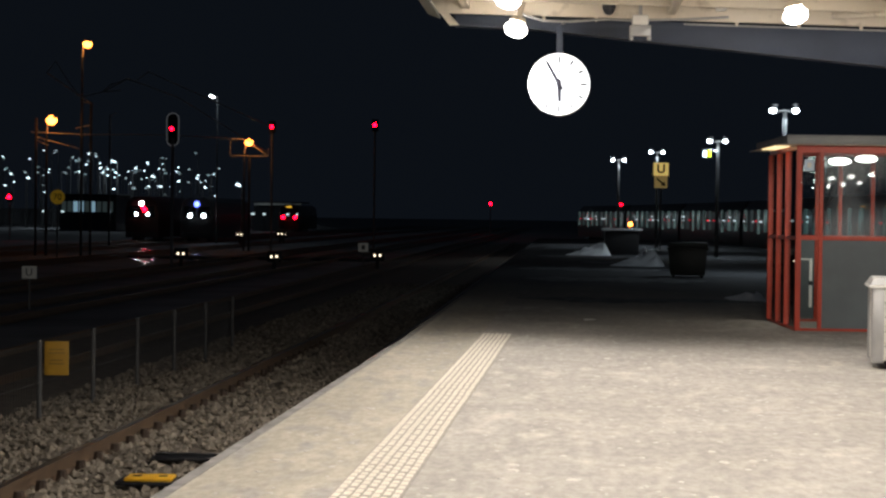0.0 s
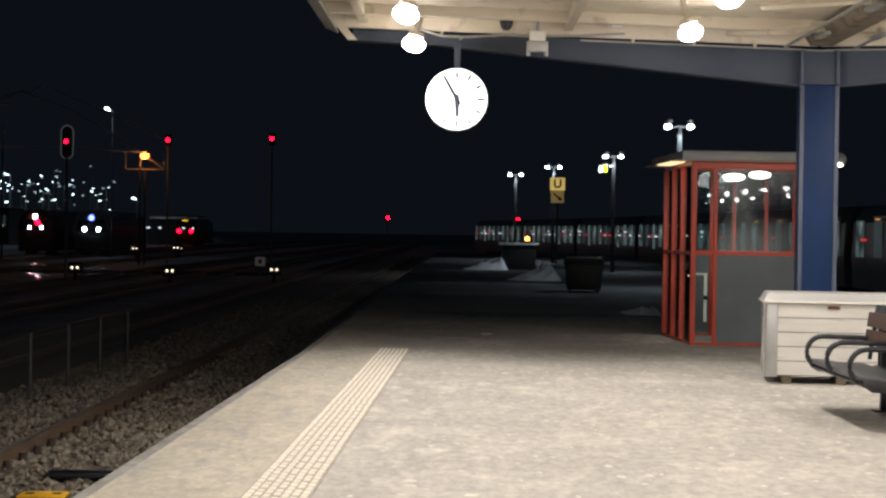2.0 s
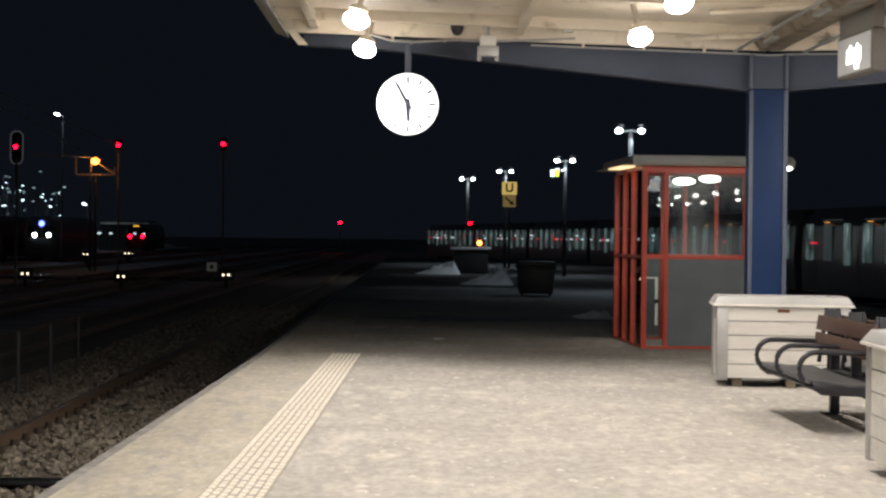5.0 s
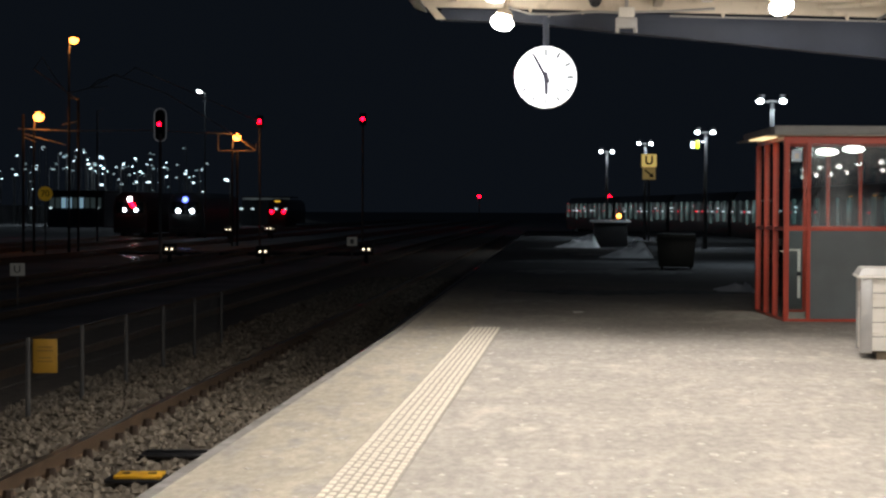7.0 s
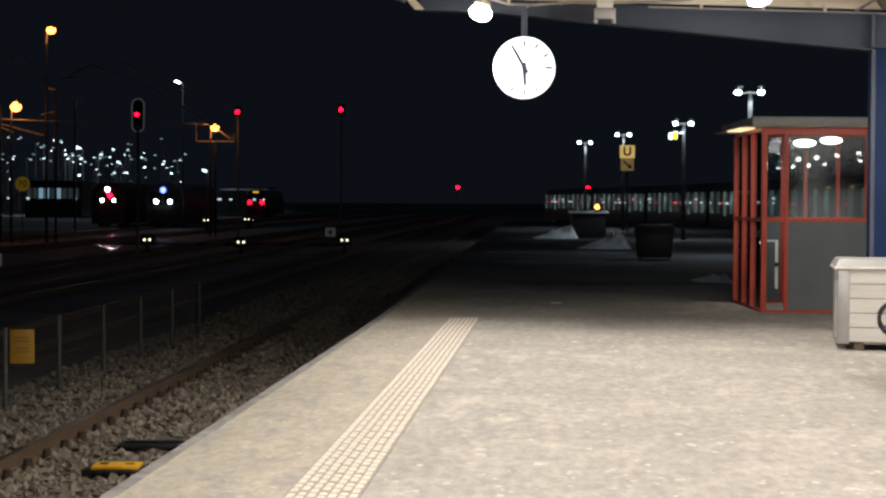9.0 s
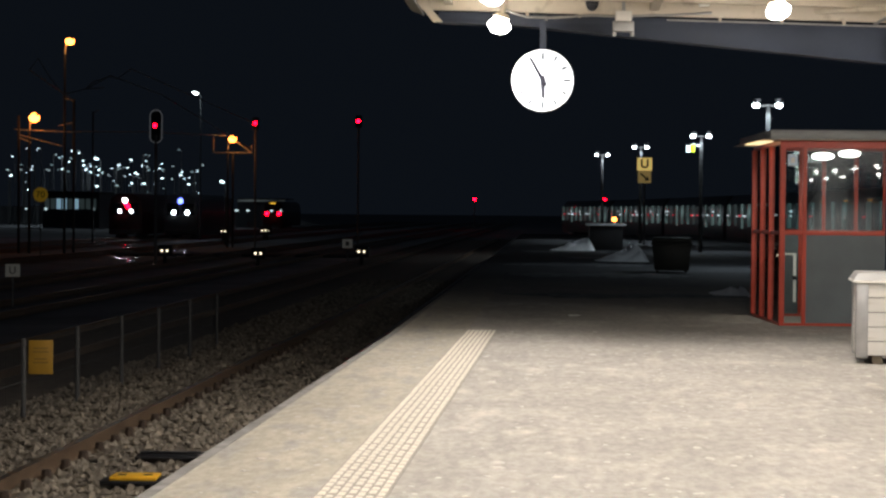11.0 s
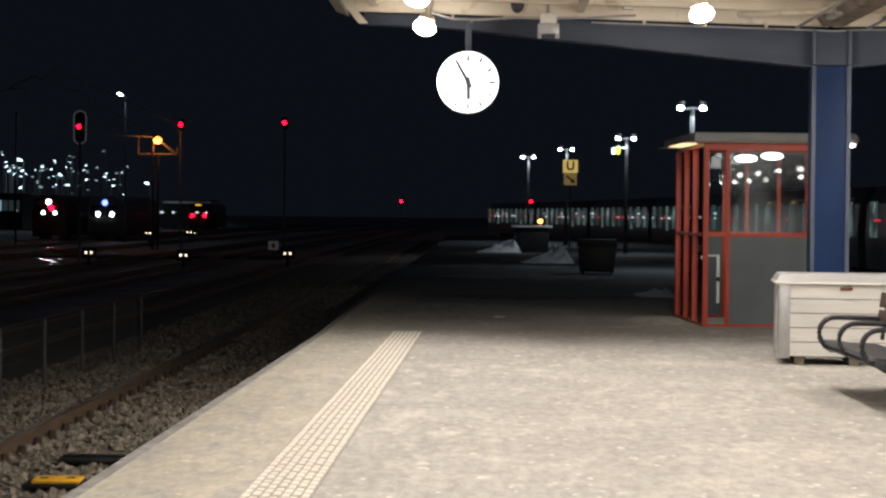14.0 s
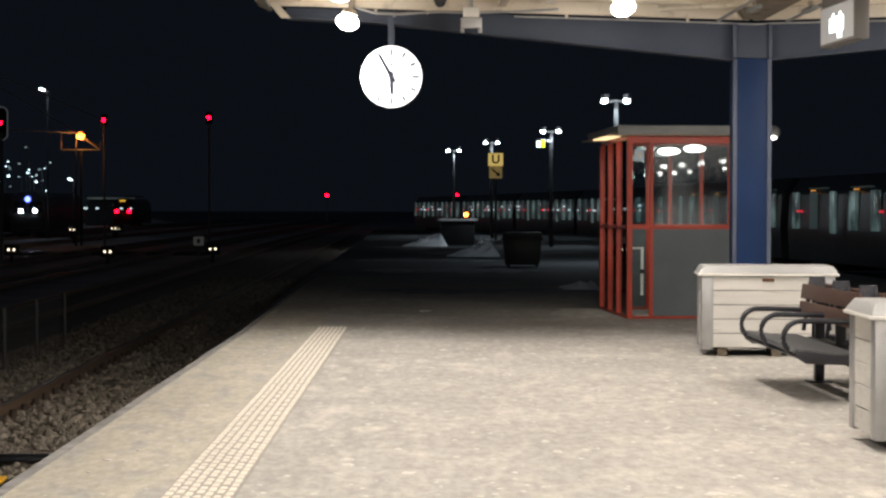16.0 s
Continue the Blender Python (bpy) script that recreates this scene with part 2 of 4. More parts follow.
def cyl(r, z0, z1, r2=None, seg=20, m=None, bevel=0.0):
    bm = bmesh.new()
    bmesh.ops.create_cone(bm, cap_ends=True, segments=seg, radius1=r, radius2=r if r2 is None else r2, depth=z1 - z0)
    bmesh.ops.translate(bm, vec=(0, 0, (z0 + z1) / 2), verts=bm.verts[:])
    if bevel:
        es = [e for e in bm.edges if abs(e.verts[0].co.z - e.verts[1].co.z) < 1e-6]
        bmesh.ops.bevel(bm, geom=es, offset=bevel, segments=2, profile=0.5, affect="EDGES")
    if m is not None:
        bmesh.ops.transform(bm, matrix=m, verts=bm.verts[:])
    return bm


def ball(r, sx=1, sy=1, sz=1, at=(0, 0, 0), seg=16):
    bm = bmesh.new()
    bmesh.ops.create_uvsphere(bm, u_segments=seg, v_segments=seg // 2 + 2, radius=r)
    for v in bm.verts:
        v.co = Vector((v.co.x * sx + at[0], v.co.y * sy + at[1], v.co.z * sz + at[2]))
    return bm


def tube(points, r, seg=8):
    """A round bar bent along points."""
    bm = bmesh.new()
    pts = [Vector(p) for p in points]
    rings = []
    for i, p in enumerate(pts):
        d = (pts[min(i + 1, len(pts) - 1)] - pts[max(i - 1, 0)]).normalized()
        side = d.cross(Vector((0, 0, 1)))
        if side.length < 0.05:
            side = d.cross(Vector((0, 1, 0)))
        side.normalize()
        up = side.cross(d)
        rings.append([bm.verts.new(p + (side * math.cos(a) + up * math.sin(a)) * r) for a in (2 * math.pi * k / seg for k in range(seg))])
    for a, c in zip(rings, rings[1:]):
        for k in range(seg):
            bm.faces.new((a[k], a[(k + 1) % seg], c[(k + 1) % seg], c[k]))
    bm.faces.new(rings[0])
    bm.faces.new(rings[-1][::-1])
    bmesh.ops.recalc_face_normals(bm, faces=bm.faces[:])
    return bm


def mesh_of(name, bm, material, smooth=True):
    me = bpy.data.meshes.new(name)
    bm.to_mesh(me)
    bm.free()
    me.materials.append(material)
    if smooth:
        me.shade_smooth()
        me.set_sharp_from_angle(angle=radians(35))
    return me


def part(name, bm, material, parent, label="", at=None):
    ob = new(name, mesh_of(name, bm, material))
    ob.parent = parent
    if at is not None:
        ob.matrix_basis = at
    return tagged(ob, label)


def thing(name, label, category, at=None, group="", kind="", bm=None, material=None):
    ob = new(name, mesh_of(name, bm, material) if bm is not None else None)
    if at is not None:
        ob.matrix_basis = at
    return tagged(ob, label, category, group, kind)


def lamp_light(name, kind, power, color, at, size=0.3, spread=None):
    data = bpy.data.lights.new(name, kind)
    data.energy, data.color = power, color
    if kind == "AREA":
        data.shape, data.size = "DISK", size
        if spread:
            data.spread = radians(spread)
    else:
        data.shadow_soft_size = size
    ob = new(name, data)
    ob.matrix_basis = at
    return ob


# ---- platform ----
def edge_x(y):
    """The platform's edge: it runs almost straight along the track."""
    return -2.15 + 0.0145 * (min(y, 22) - 9) 


def slab(name, y0, y1, x_off, x1, z0, z1, material, label, category, step=2.0, xe=None):
    bm = bmesh.new()
    rows = []
    k = max(1, int((y1 - y0) / step))
    for i in range(k + 1):
        y = y0 + (y1 - y0) * i / k
        a = edge_x(y) + x_off
        b = edge_x(y) + xe if xe is not None else x1
        rows.append([bm.verts.new(p) for p in ((a, y, z0), (a, y, z1), (b, y, z1), (b, y, z0))])
    for r, s in zip(rows, rows[1:]):
        for j in range(4):
            bm.faces.new((r[j], s[j], s[(j + 1) % 4], r[(j + 1) % 4]))
    bm.faces.new(rows[0])
    bm.faces.new(rows[-1][::-1])
    bmesh.ops.recalc_face_normals(bm, faces=bm.faces[:])
    return thing(name, label, category, kind="structure", bm=bm, material=material)


slab("platform", -90, 130, 0.90, 10.5, -1.0, 0.0, M_FLOOR, "worn grey asphalt platform strewn with sandy grit, wet and painted darker beyond the canopy as light fades", "platform")
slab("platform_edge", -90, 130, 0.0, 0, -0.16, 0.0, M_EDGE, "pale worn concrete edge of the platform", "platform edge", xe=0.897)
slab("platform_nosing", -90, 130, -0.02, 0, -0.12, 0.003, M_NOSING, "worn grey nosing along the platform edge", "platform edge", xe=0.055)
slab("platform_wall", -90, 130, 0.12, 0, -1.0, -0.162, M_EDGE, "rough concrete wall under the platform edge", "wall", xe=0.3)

ground = bpy.data.meshes.new("ground")
ground.from_pydata([(-900, -200, -1.0), (900, -200, -1.0), (900, 1600, -1.0), (-900, 1600, -1.0)], [], [(0, 1, 2, 3)])
ground.materials.append(M_GROUND)
tagged(new("ground", ground), "dark bare ground around the railway yard", "ground", kind="structure")

# ---- canopy over the platform ----
CX, CY = 4.05, 21.0          # the column line, and the canopy's far end
LEFT = -1.63


def roof_z(x):
    """Underside of the roof: it falls from both edges to the column line."""
    return 3.69 + 0.15 * abs(x - CX) / (CX - LEFT)


canopy = thing("canopy", "butterfly platform canopy of cream painted steel on blue columns", "canopy", kind="structure")
bm = bmesh.new()
xs = [LEFT + 0.1 * i for i in range(int((2 * (CX - LEFT)) / 0.1) + 1)]
prev = None
for i, x in enumerate(xs):
    z = roof_z(x) + 0.19 + (0.008 if i % 6 == 0 else 0.0)
    cur = [bm.verts.new((x, CY + 0.12, z)), bm.verts.new((x, -86, z))]
    if prev:
        bm.faces.new((prev[0], cur[0], cur[1], prev[1]))
    prev = cur
ret = bmesh.ops.extrude_face_region(bm, geom=bm.faces[:])
bmesh.ops.translate(bm, vec=(0, 0, 0.05), verts=[v for v in ret["geom"] if isinstance(v, bmesh.types.BMVert)])
bmesh.ops.recalc_face_normals(bm, faces=bm.faces[:])
part("roof_deck", bm, M_CREAM, canopy, "cream corrugated roof sheet")
for side in (LEFT, 2 * CX - LEFT):
    s = 1 if side < CX else -1
    part("edge_fascia", prism([(side - 0.03 * s, 3.86), (side + 0.12 * s, 3.80), (side + 0.12 * s, 3.83), (side, 3.90), (side, 4.16), (side - 0.03 * s, 4.16)], -86, CY + 0.14), M_ROOFGREY, canopy)


def inclined_bar(x0, x1, y, w, depth, drop=0.0):
    """A bar across the canopy that follows the roof's fall."""
    return prism([(x0, roof_z(x0) - drop), (x1, roof_z(x1) - drop), (x1, roof_z(x1) - drop + depth), (x0, roof_z(x0) - drop + depth)], y - w / 2, y + w / 2, 0.008)


k = 0
y = CY - 0.12
while y > -84:
    for x0, x1 in ((LEFT + 0.03, CX - 0.02), (CX + 0.02, 2 * CX - LEFT - 0.03)):
        part("purlin", inclined_bar(x0, x1, y, 0.1, 0.17, -0.004 if y > CY - 0.2 else -0.07), M_CREAM, canopy)
    y -= 0.82 if y > CY - 0.5 else 2.45
for x in (-1.2, 1.15, 6.95, 9.3):
    z = roof_z(x)
    part("rafter", box(x - 0.05, x + 0.05, -85.9, CY - 0.02, z + 0.06, z + 0.16, 0.008), M_CREAM, canopy)
part("valley_gutter", prism([(CX - 0.2, 3.80), (CX - 0.12, 3.69), (CX + 0.12, 3.69), (CX + 0.2, 3.80), (CX + 0.17, 3.80), (CX + 0.1, 3.71), (CX - 0.1, 3.71), (CX - 0.17, 3.80)], -85.9, CY - 0.2), M_GUTTER, canopy, "stained brown-grey valley gutter")
for xg in (CX - 0.42, CX + 0.38):
    part("conduit", tube([(xg, -85, 3.67), (xg, CY - 0.25, 3.67)], 0.018), M_GALV, canopy)
for y in (CY, 9.0, -3.0, -15.0, -27.0, -39.0, -51.0, -63.0, -75.0):
    for s in (-1, 1):
        e = CX + s * (CX - LEFT - 0.3)
        part("tapered_beam", prism([(CX + s * 0.2, 3.255), (e - s * 1.0, 3.675), (e, 3.72), (e, roof_z(e) - 0.004), (CX + s * 0.2, 3.685)], y - 0.07, y + 0.07, 0.006), M_GREYBLUE, canopy, "grey-blue tapered steel beam")
        part("beam_flange", prism([(CX + s * 0.2, 3.235), (e - s * 1.0, 3.655), (e, 3.70), (e, 3.718), (e - s * 1.0, 3.673), (CX + s * 0.2, 3.253)], y - 0.13, y + 0.13), M_GREYBLUE, canopy)
    col = part("column", box(CX - 0.20, CX + 0.20, y - 0.16, y + 0.16, 0, 3.25, 0.012), M_BLUE, canopy, "blue painted square steel column")
    part("column_edge", box(CX - 0.225, CX - 0.175, y - 0.18, y - 0.15, 0.01, 3.245, 0.01), M_STEELEDGE, col)
    part("column_edge", box(CX + 0.175, CX + 0.225, y - 0.18, y - 0.15, 0.01, 3.245, 0.01), M_STEELEDGE, col)
    for xe in (CX - 0.225, CX + 0.185):
        part("stiffener", box(xe, xe + 0.04, y - 0.185, y - 0.151, 3.26, 3.65, 0.006), M_STEELEDGE, canopy, "upright stiffener plate on the beam")
    part("column_head", box(CX - 0.21, CX + 0.21, y - 0.15, y + 0.15, 3.255, 3.655, 0.01), M_GREYBLUE, canopy)
part("end_bracket", prism([(-1.50, 3.83), (-1.40, 3.83), (-1.25, 3.66), (-1.36, 3.66)], CY - 0.5, CY - 0.46), M_CREAM, canopy)


def canopy_lamp(at):
    lamp = thing("canopy_lamp", "bright oval lamp hanging under the canopy roof", "lamp", at, "lamps under the canopy")
    part("housing", cyl(0.10, 0.115, 0.17, 0.07, bevel=0.01), M_CREAM, lamp)
    part("stem", cyl(0.03, 0.17, 0.44), M_CREAM, lamp)
    part("diffuser", ball(0.128, 1.0, 1.0, 0.7, (0, 0, 0.025), 24), M_LAMP, lamp, "glowing oval diffuser")
    return lamp


LAMP_COLOR = (1.0, 0.94, 0.88)
first = None
for x, y_first in ((-0.61, 20.2), (2.3, 18.7), (5.8, 18.7), (8.7, 20.2)):
    for i in range(38):
        y = y_first - 2.75 * i
        if y < -84 or (y < -28 and x > 7):
            continue
        at = pose(x, y, roof_z(x) - (0.25 if abs(x - CX) > 3 else 0.17), 0, 14 if x < 0 or 5 < x < 7 else -14, 0)
        if first is None:
            first = canopy_lamp(at)
        else:
            copy_thing(first, at)
        if y > -10 and x < 8:
            lamp_light("canopy_light", "AREA", 54 if x > 0 else 39, LAMP_COLOR, pose(x, y, roof_z(x) - 0.37, (22 if i == 0 else 14 if i == 1 else 0) if x > 0 else 4), 0.3, 176 if x > 0 else 128)


# fittings on the canopy's end beam
thing("cable", "grey cable looped along the canopy's end beam", "cable", bm=tube([(-0.62, 20.75, 3.87), (-0.5, 20.75, 3.80), (-0.3, 20.75, 3.745), (0.0, 20.75, 3.735), (0.25, 20.75, 3.755), (0.45, 20.75, 3.765), (0.7, 20.75, 3.755), (1.3, 20.78, 3.77), (1.8, 20.78, 3.80)], 0.014), material=M_GALV)
thing("cable", "grey cable dropping to the platform clock", "cable", bm=tube([(-0.115, 20.6, 3.58), (-0.115, 20.7, 3.67), (-0.06, 20.75, 3.735), (0.1, 20.75, 3.75)], 0.013), material=M_GALV)
thing("conduit", "thin grey conduit clipped along the canopy's end beam", "conduit", bm=tube([(1.3, CY - 0.09, roof_z(1.3) - 0.03), (CX - 0.3, CY - 0.09, 3.665), (CX, CY - 0.2, 3.64), (CX + 0.3, CY - 0.09, 3.665), (9.0, CY - 0.09, roof_z(9.0) - 0.03)], 0.012), material=M_GALV)
for xc in (-0.3, 0.3, 1.9, 2.6, 3.3, 5.2, 6.0):
    thing("pipe_clip", "small pale clip hanging from the end purlin", "clip", pose(xc, CY - 0.15, roof_z(xc) - 0.005), "pipe clips on the purlin", bm=prism([(-0.025, 0.012), (0.025, 0.012), (0.012, -0.035), (-0.012, -0.035)], -0.015, 0.015), material=M_CREAM)
for s in (-1, 1):
    for yb in (19.2, 16.8):
        part("knee_brace", tube([(CX + s * 0.3, yb, 3.70), (CX + s * 1.1, yb + 1.4, 3.80)], 0.035, 6), M_CREAM, canopy)
        part("gutter_bracket", box(CX + s * 0.3 - 0.04, CX + s * 0.3 + 0.04, yb - 0.25, yb + 0.25, 3.62, 3.66, 0.008), M_ROOFGREY, canopy)
fl = thing("floodlight", "small white floodlight in a clamp under the canopy beam", "floodlight", pose(0.785, 20.42, 3.685))
part("stem", cyl(0.02, 0.09, 0.3, seg=10), M_GALV, fl)
part("case", box(-0.09, 0.09, -0.08, 0.08, -0.02, 0.09, 0.012), M_RIMWHITE, fl, "white case")
part("bracket", box(-0.12, 0.12, -0.03, 0.05, -0.14, -0.021, 0.008), M_GALV, fl)
for xb in (-0.1, 0.1):
    part("clamp", cyl(0.025, -0.19, -0.141, m=pose(xb, 0, 0), seg=12), M_LID, fl)
dome = thing("camera_dome", "small dark camera dome under the canopy roof", "camera", pose(0.435, 20.5, 3.85))
part("dome", ball(0.065, 1, 1, 1, (0, 0, 0.0)), M_DARKSTEEL, dome)
part("base", cyl(0.075, 0.0, 0.12, bevel=0.008), M_DARKSTEEL, dome)
thing("junction_box", "small white junction box on the canopy purlin", "junction box", pose(1.69, 20.5, 3.905), bm=box(-0.06, 0.06, -0.05, 0.05, -0.065, 0.065, 0.01), material=M_RIMWHITE)

M_PICTO = glow("lit_pictogram", (0.9, 1.0, 0.98), 3.0)
M_SIGNCASE = mat("grey_brown_sign_case", (0.17, 0.16, 0.15), 0.55, fine=20, coarse=2, vary=0.15, bump=0.04)
M_SIGNPANEL = mat("softly_lit_panel", (0.5, 0.5, 0.5), 0.5, vary=0.08, bump=0, emit=(0.9, 0.93, 1.0), power=0.1)
lit_sign = thing("hanging_sign_box", "grey hanging sign box with a glowing white symbol", "sign", pose(4.19, 16.66, 3.09, 0, 0, 3.2))
part("box_body", box(0, 0.14, 0, 1.12, 0, 0.40, 0.012), M_SIGNCASE, lit_sign)
part("housing", box(0.012, 0.128, 0.02, 1.10, 0.401, 0.66, 0.01), M_SIGNCASE, lit_sign, "plain grey housing over the panel")
part("lit_panel", box(-0.004, -0.001, 0.035, 1.085, 0.03, 0.375), M_SIGNPANEL, lit_sign, "dim lit panel")
part("symbol", box(-0.010, -0.0045, 0.34, 0.78, 0.12, 0.26, 0.001), M_PICTO, lit_sign, "plain glowing white block")
part("symbol_tail", box(-0.010, -0.0045, 0.40, 0.52, 0.055, 0.118, 0.001), M_PICTO, lit_sign)
for ys in (0.44, 0.66):
    part("symbol_top", cyl(0.03, 0.0045, 0.010, seg=14, m=pose(0, ys, 0.268) @ Matrix.Rotation(radians(-90), 4, "Y")), M_PICTO, lit_sign)


# ---- platform clock ----
def ring_marks(parent):
    for h in range(12):
        a = h * math.pi / 6
        long = h % 3 == 0
        m = pose(0, -0.0905, 0) @ Matrix.Rotation(a, 4, "Y")
        part("hour_mark", box(-0.012, 0.012, -0.005, 0.002, 0.235 if long else 0.25, 0.315), M_MARK, parent, at=m)


M_MARK = mat("grey_clock_print", (0.10, 0.10, 0.12), 0.5, vary=0.1, bump=0)
M_HAND = mat("dark_clock_hand", (0.03, 0.03, 0.05), 0.5, vary=0.1, bump=0)
CLOCK_Y = 20.55
clock = thing("platform_clock", "round white lit platform clock hanging from the canopy beam", "clock", pose(-0.115, CLOCK_Y, 3.0))
part("case", cyl(0.353, -0.085, 0.085, m=Matrix.Rotation(radians(90), 4, "X"), seg=64, bevel=0.012), M_ROOFGREY, clock)
part("face", cyl(0.347, 0.084, 0.088, m=Matrix.Rotation(radians(90), 4, "X"), seg=64), M_CLOCKFACE, clock, "glowing white dial")
ring_marks(clock)
part("minute_hand", prism([(-0.022, -0.07), (0.022, -0.07), (0.016, 0.275), (-0.016, 0.275)], -0.096, -0.093), M_HAND, clock, at=Matrix.Rotation(radians(-29), 4, "Y"))
part("hour_hand", prism([(-0.026, -0.06), (0.026, -0.06), (0.018, 0.2), (-0.018, 0.2)], -0.1, -0.097), M_HAND, clock, at=Matrix.Rotation(radians(178), 4, "Y"))
part("hub", cyl(0.03, 0.09, 0.104, m=Matrix.Rotation(radians(90), 4, "X")), M_HAND, clock)
part("maker_mark", box(-0.02, 0.02, -0.092, -0.089, 0.125, 0.15), M_MARK, clock)
part("hanger", box(-0.035, 0.035, -0.035, 0.035, 0.35, 0.68, 0.006), M_GREYBLUE, clock, "grey steel hanger")

# ---- waiting booth ----
M_NOTE = mat("pale_blue_print", (0.60, 0.72, 0.84), 0.5, vary=0.1, bump=0)
booth = thing("waiting_booth", "small glazed waiting booth with red steel frame and grey panels", "booth", pose(3.1, 24.8, 0, 0, 0, 2.4))
BW, BD, BH = 2.0, 2.40, 2.46
T = 0.055


def bar(x0, x1, y0, y1, z0, z1):
    part("frame_bar", box(x0, x1, y0, y1, z0, z1, 0.005, 1), M_RED, booth)


def pane(x0, x1, y0, y1, z0, z1, m):
    ob = part("pane", box(x0, x1, y0, y1, z0, z1), m, booth)
    ob.visible_shadow = False


# front
for x in (0.0, 0.31, BW - T):
    bar(x, x + (0.075 if x == 0 else T), 0, T, 0.035, BH)
for z0, z1 in ((0.0, 0.034), (1.235, 1.285), (BH - 0.045, BH + 0.06)):
    bar(0.0, BW, 0.002, T - 0.002, z0, z1)
pane(0.076, 0.309, 0.02, 0.028, 0.035, 1.234, M_GLASS)
pane(0.076, 0.309, 0.02, 0.028, 1.286, BH, M_GLASS)
part("lower_panel", box(0.366, BW - T - 0.001, 0.015, 0.04, 0.035, 1.234), M_PANEL, booth, "plain grey lower panel")
pane(0.366, BW - T - 0.001, 0.02, 0.028, 1.286, BH, M_HAZEGLASS)
handle = part("door_handle", box(0.20, 0.24, 0.05, 0.075, 0.32, 0.985, 0.006), M_RIMWHITE, booth, "long pale door handle")
part("handle_rail", box(0.085, 0.198, 0.05, 0.075, 0.96, 0.985, 0.004), M_RIMWHITE, handle)
part("latch", box(0.19, 0.25, 0.03, 0.049, 0.62, 0.68, 0.006), M_BLACK, handle)
note = part("notice", box(0.105, 0.235, 0.010, 0.016, 2.175, 2.325), M_NOTE, booth, "small pale blue notice")
part("notice_mark", box(0.14, 0.2, 0.007, 0.0095, 2.215, 2.285), M_RIMWHITE, note)
# sides and back
for xs_ in (0.0, BW - T):
    for y in (0.8, 1.57, BD - T):
        bar(xs_ - 0.018, xs_ + T + 0.004, y, y + T, 0.035, BH)
    for z0, z1 in ((0.0, 0.034), (1.235, 1.285), (BH + 0.001, BH + 0.06)):
        bar(xs_ + 0.001, xs_ + T - 0.001, T + 0.001, BD - 0.001, z0, z1)
    for y0, y1 in ((T + 0.001, 0.799), (0.8 + T, 1.569), (1.57 + T, BD - T - 0.001)):
        pane(xs_ + 0.022, xs_ + 0.03, y0, y1, 0.036, 1.234, M_GLASS)
        pane(xs_ + 0.022, xs_ + 0.03, y0, y1, 1.286, BH, M_GLASS)
for x in (0.68, 1.02, 1.5):
    bar(x, x + T, BD - T, BD, 0.035, BH)
for z0, z1 in ((0.0, 0.034), (1.235, 1.285), (BH + 0.001, BH + 0.06)):
    bar(T + 0.001, BW - T - 0.001, BD - T + 0.002, BD - 0.002, z0, z1)
part("back_panel", box(T + 0.002, BW - T - 0.002, BD - 0.035, BD - 0.015, 0.036, 1.234), M_PANEL, booth)
pane(T + 0.002, BW - T - 0.002, BD - 0.03, BD - 0.022, 1.286, BH, M_GLASS)
part("roof", box(-0.17, BW - 0.02, -0.2, BD + 0.25, BH + 0.068, BH + 0.195, 0.025), M_ROOFGREY, booth, "flat grey metal roof")
part("soffit", box(-0.27, BW - 0.04, -0.18, BD + 0.23, BH + 0.0615, BH + 0.0675), M_CREAM, booth)
for x, y, z in ((0.72, 0.75, 2.33), (1.16, 1.1, 2.38), (0.62, 0.35, 2.49), (1.05, 0.4, 2.49)):
    part("ceiling_lamp", ball(0.16, 1, 1, 0.33, (x, y, z)), M_BOOTHLAMP, booth, "round white ceiling lamp")
part("eave_light", box(-0.255, -0.06, 0.25, 1.5, BH + 0.045, BH + 0.061), M_EAVE, booth, "warm light strip under the eave")
wall_lamp = part("wall_lamp", ball(0.12, 0.85, 1.0, 0.8, (BW + 0.05, 0.1, BH + 0.115)), M_ROOFGREY, booth, "small grey bulkhead lamp on the end wall")
part("lamp_glass", ball(0.075, 0.8, 1.0, 0.4, (BW + 0.03, 0.05, BH + 0.04)), M_BOOTHLAMP, wall_lamp, "glowing white glass")
lamp_light("booth_light", "AREA", 6.0, (1, 0.95, 0.85), pose(4.0, 26.0, 2.25), 0.4)


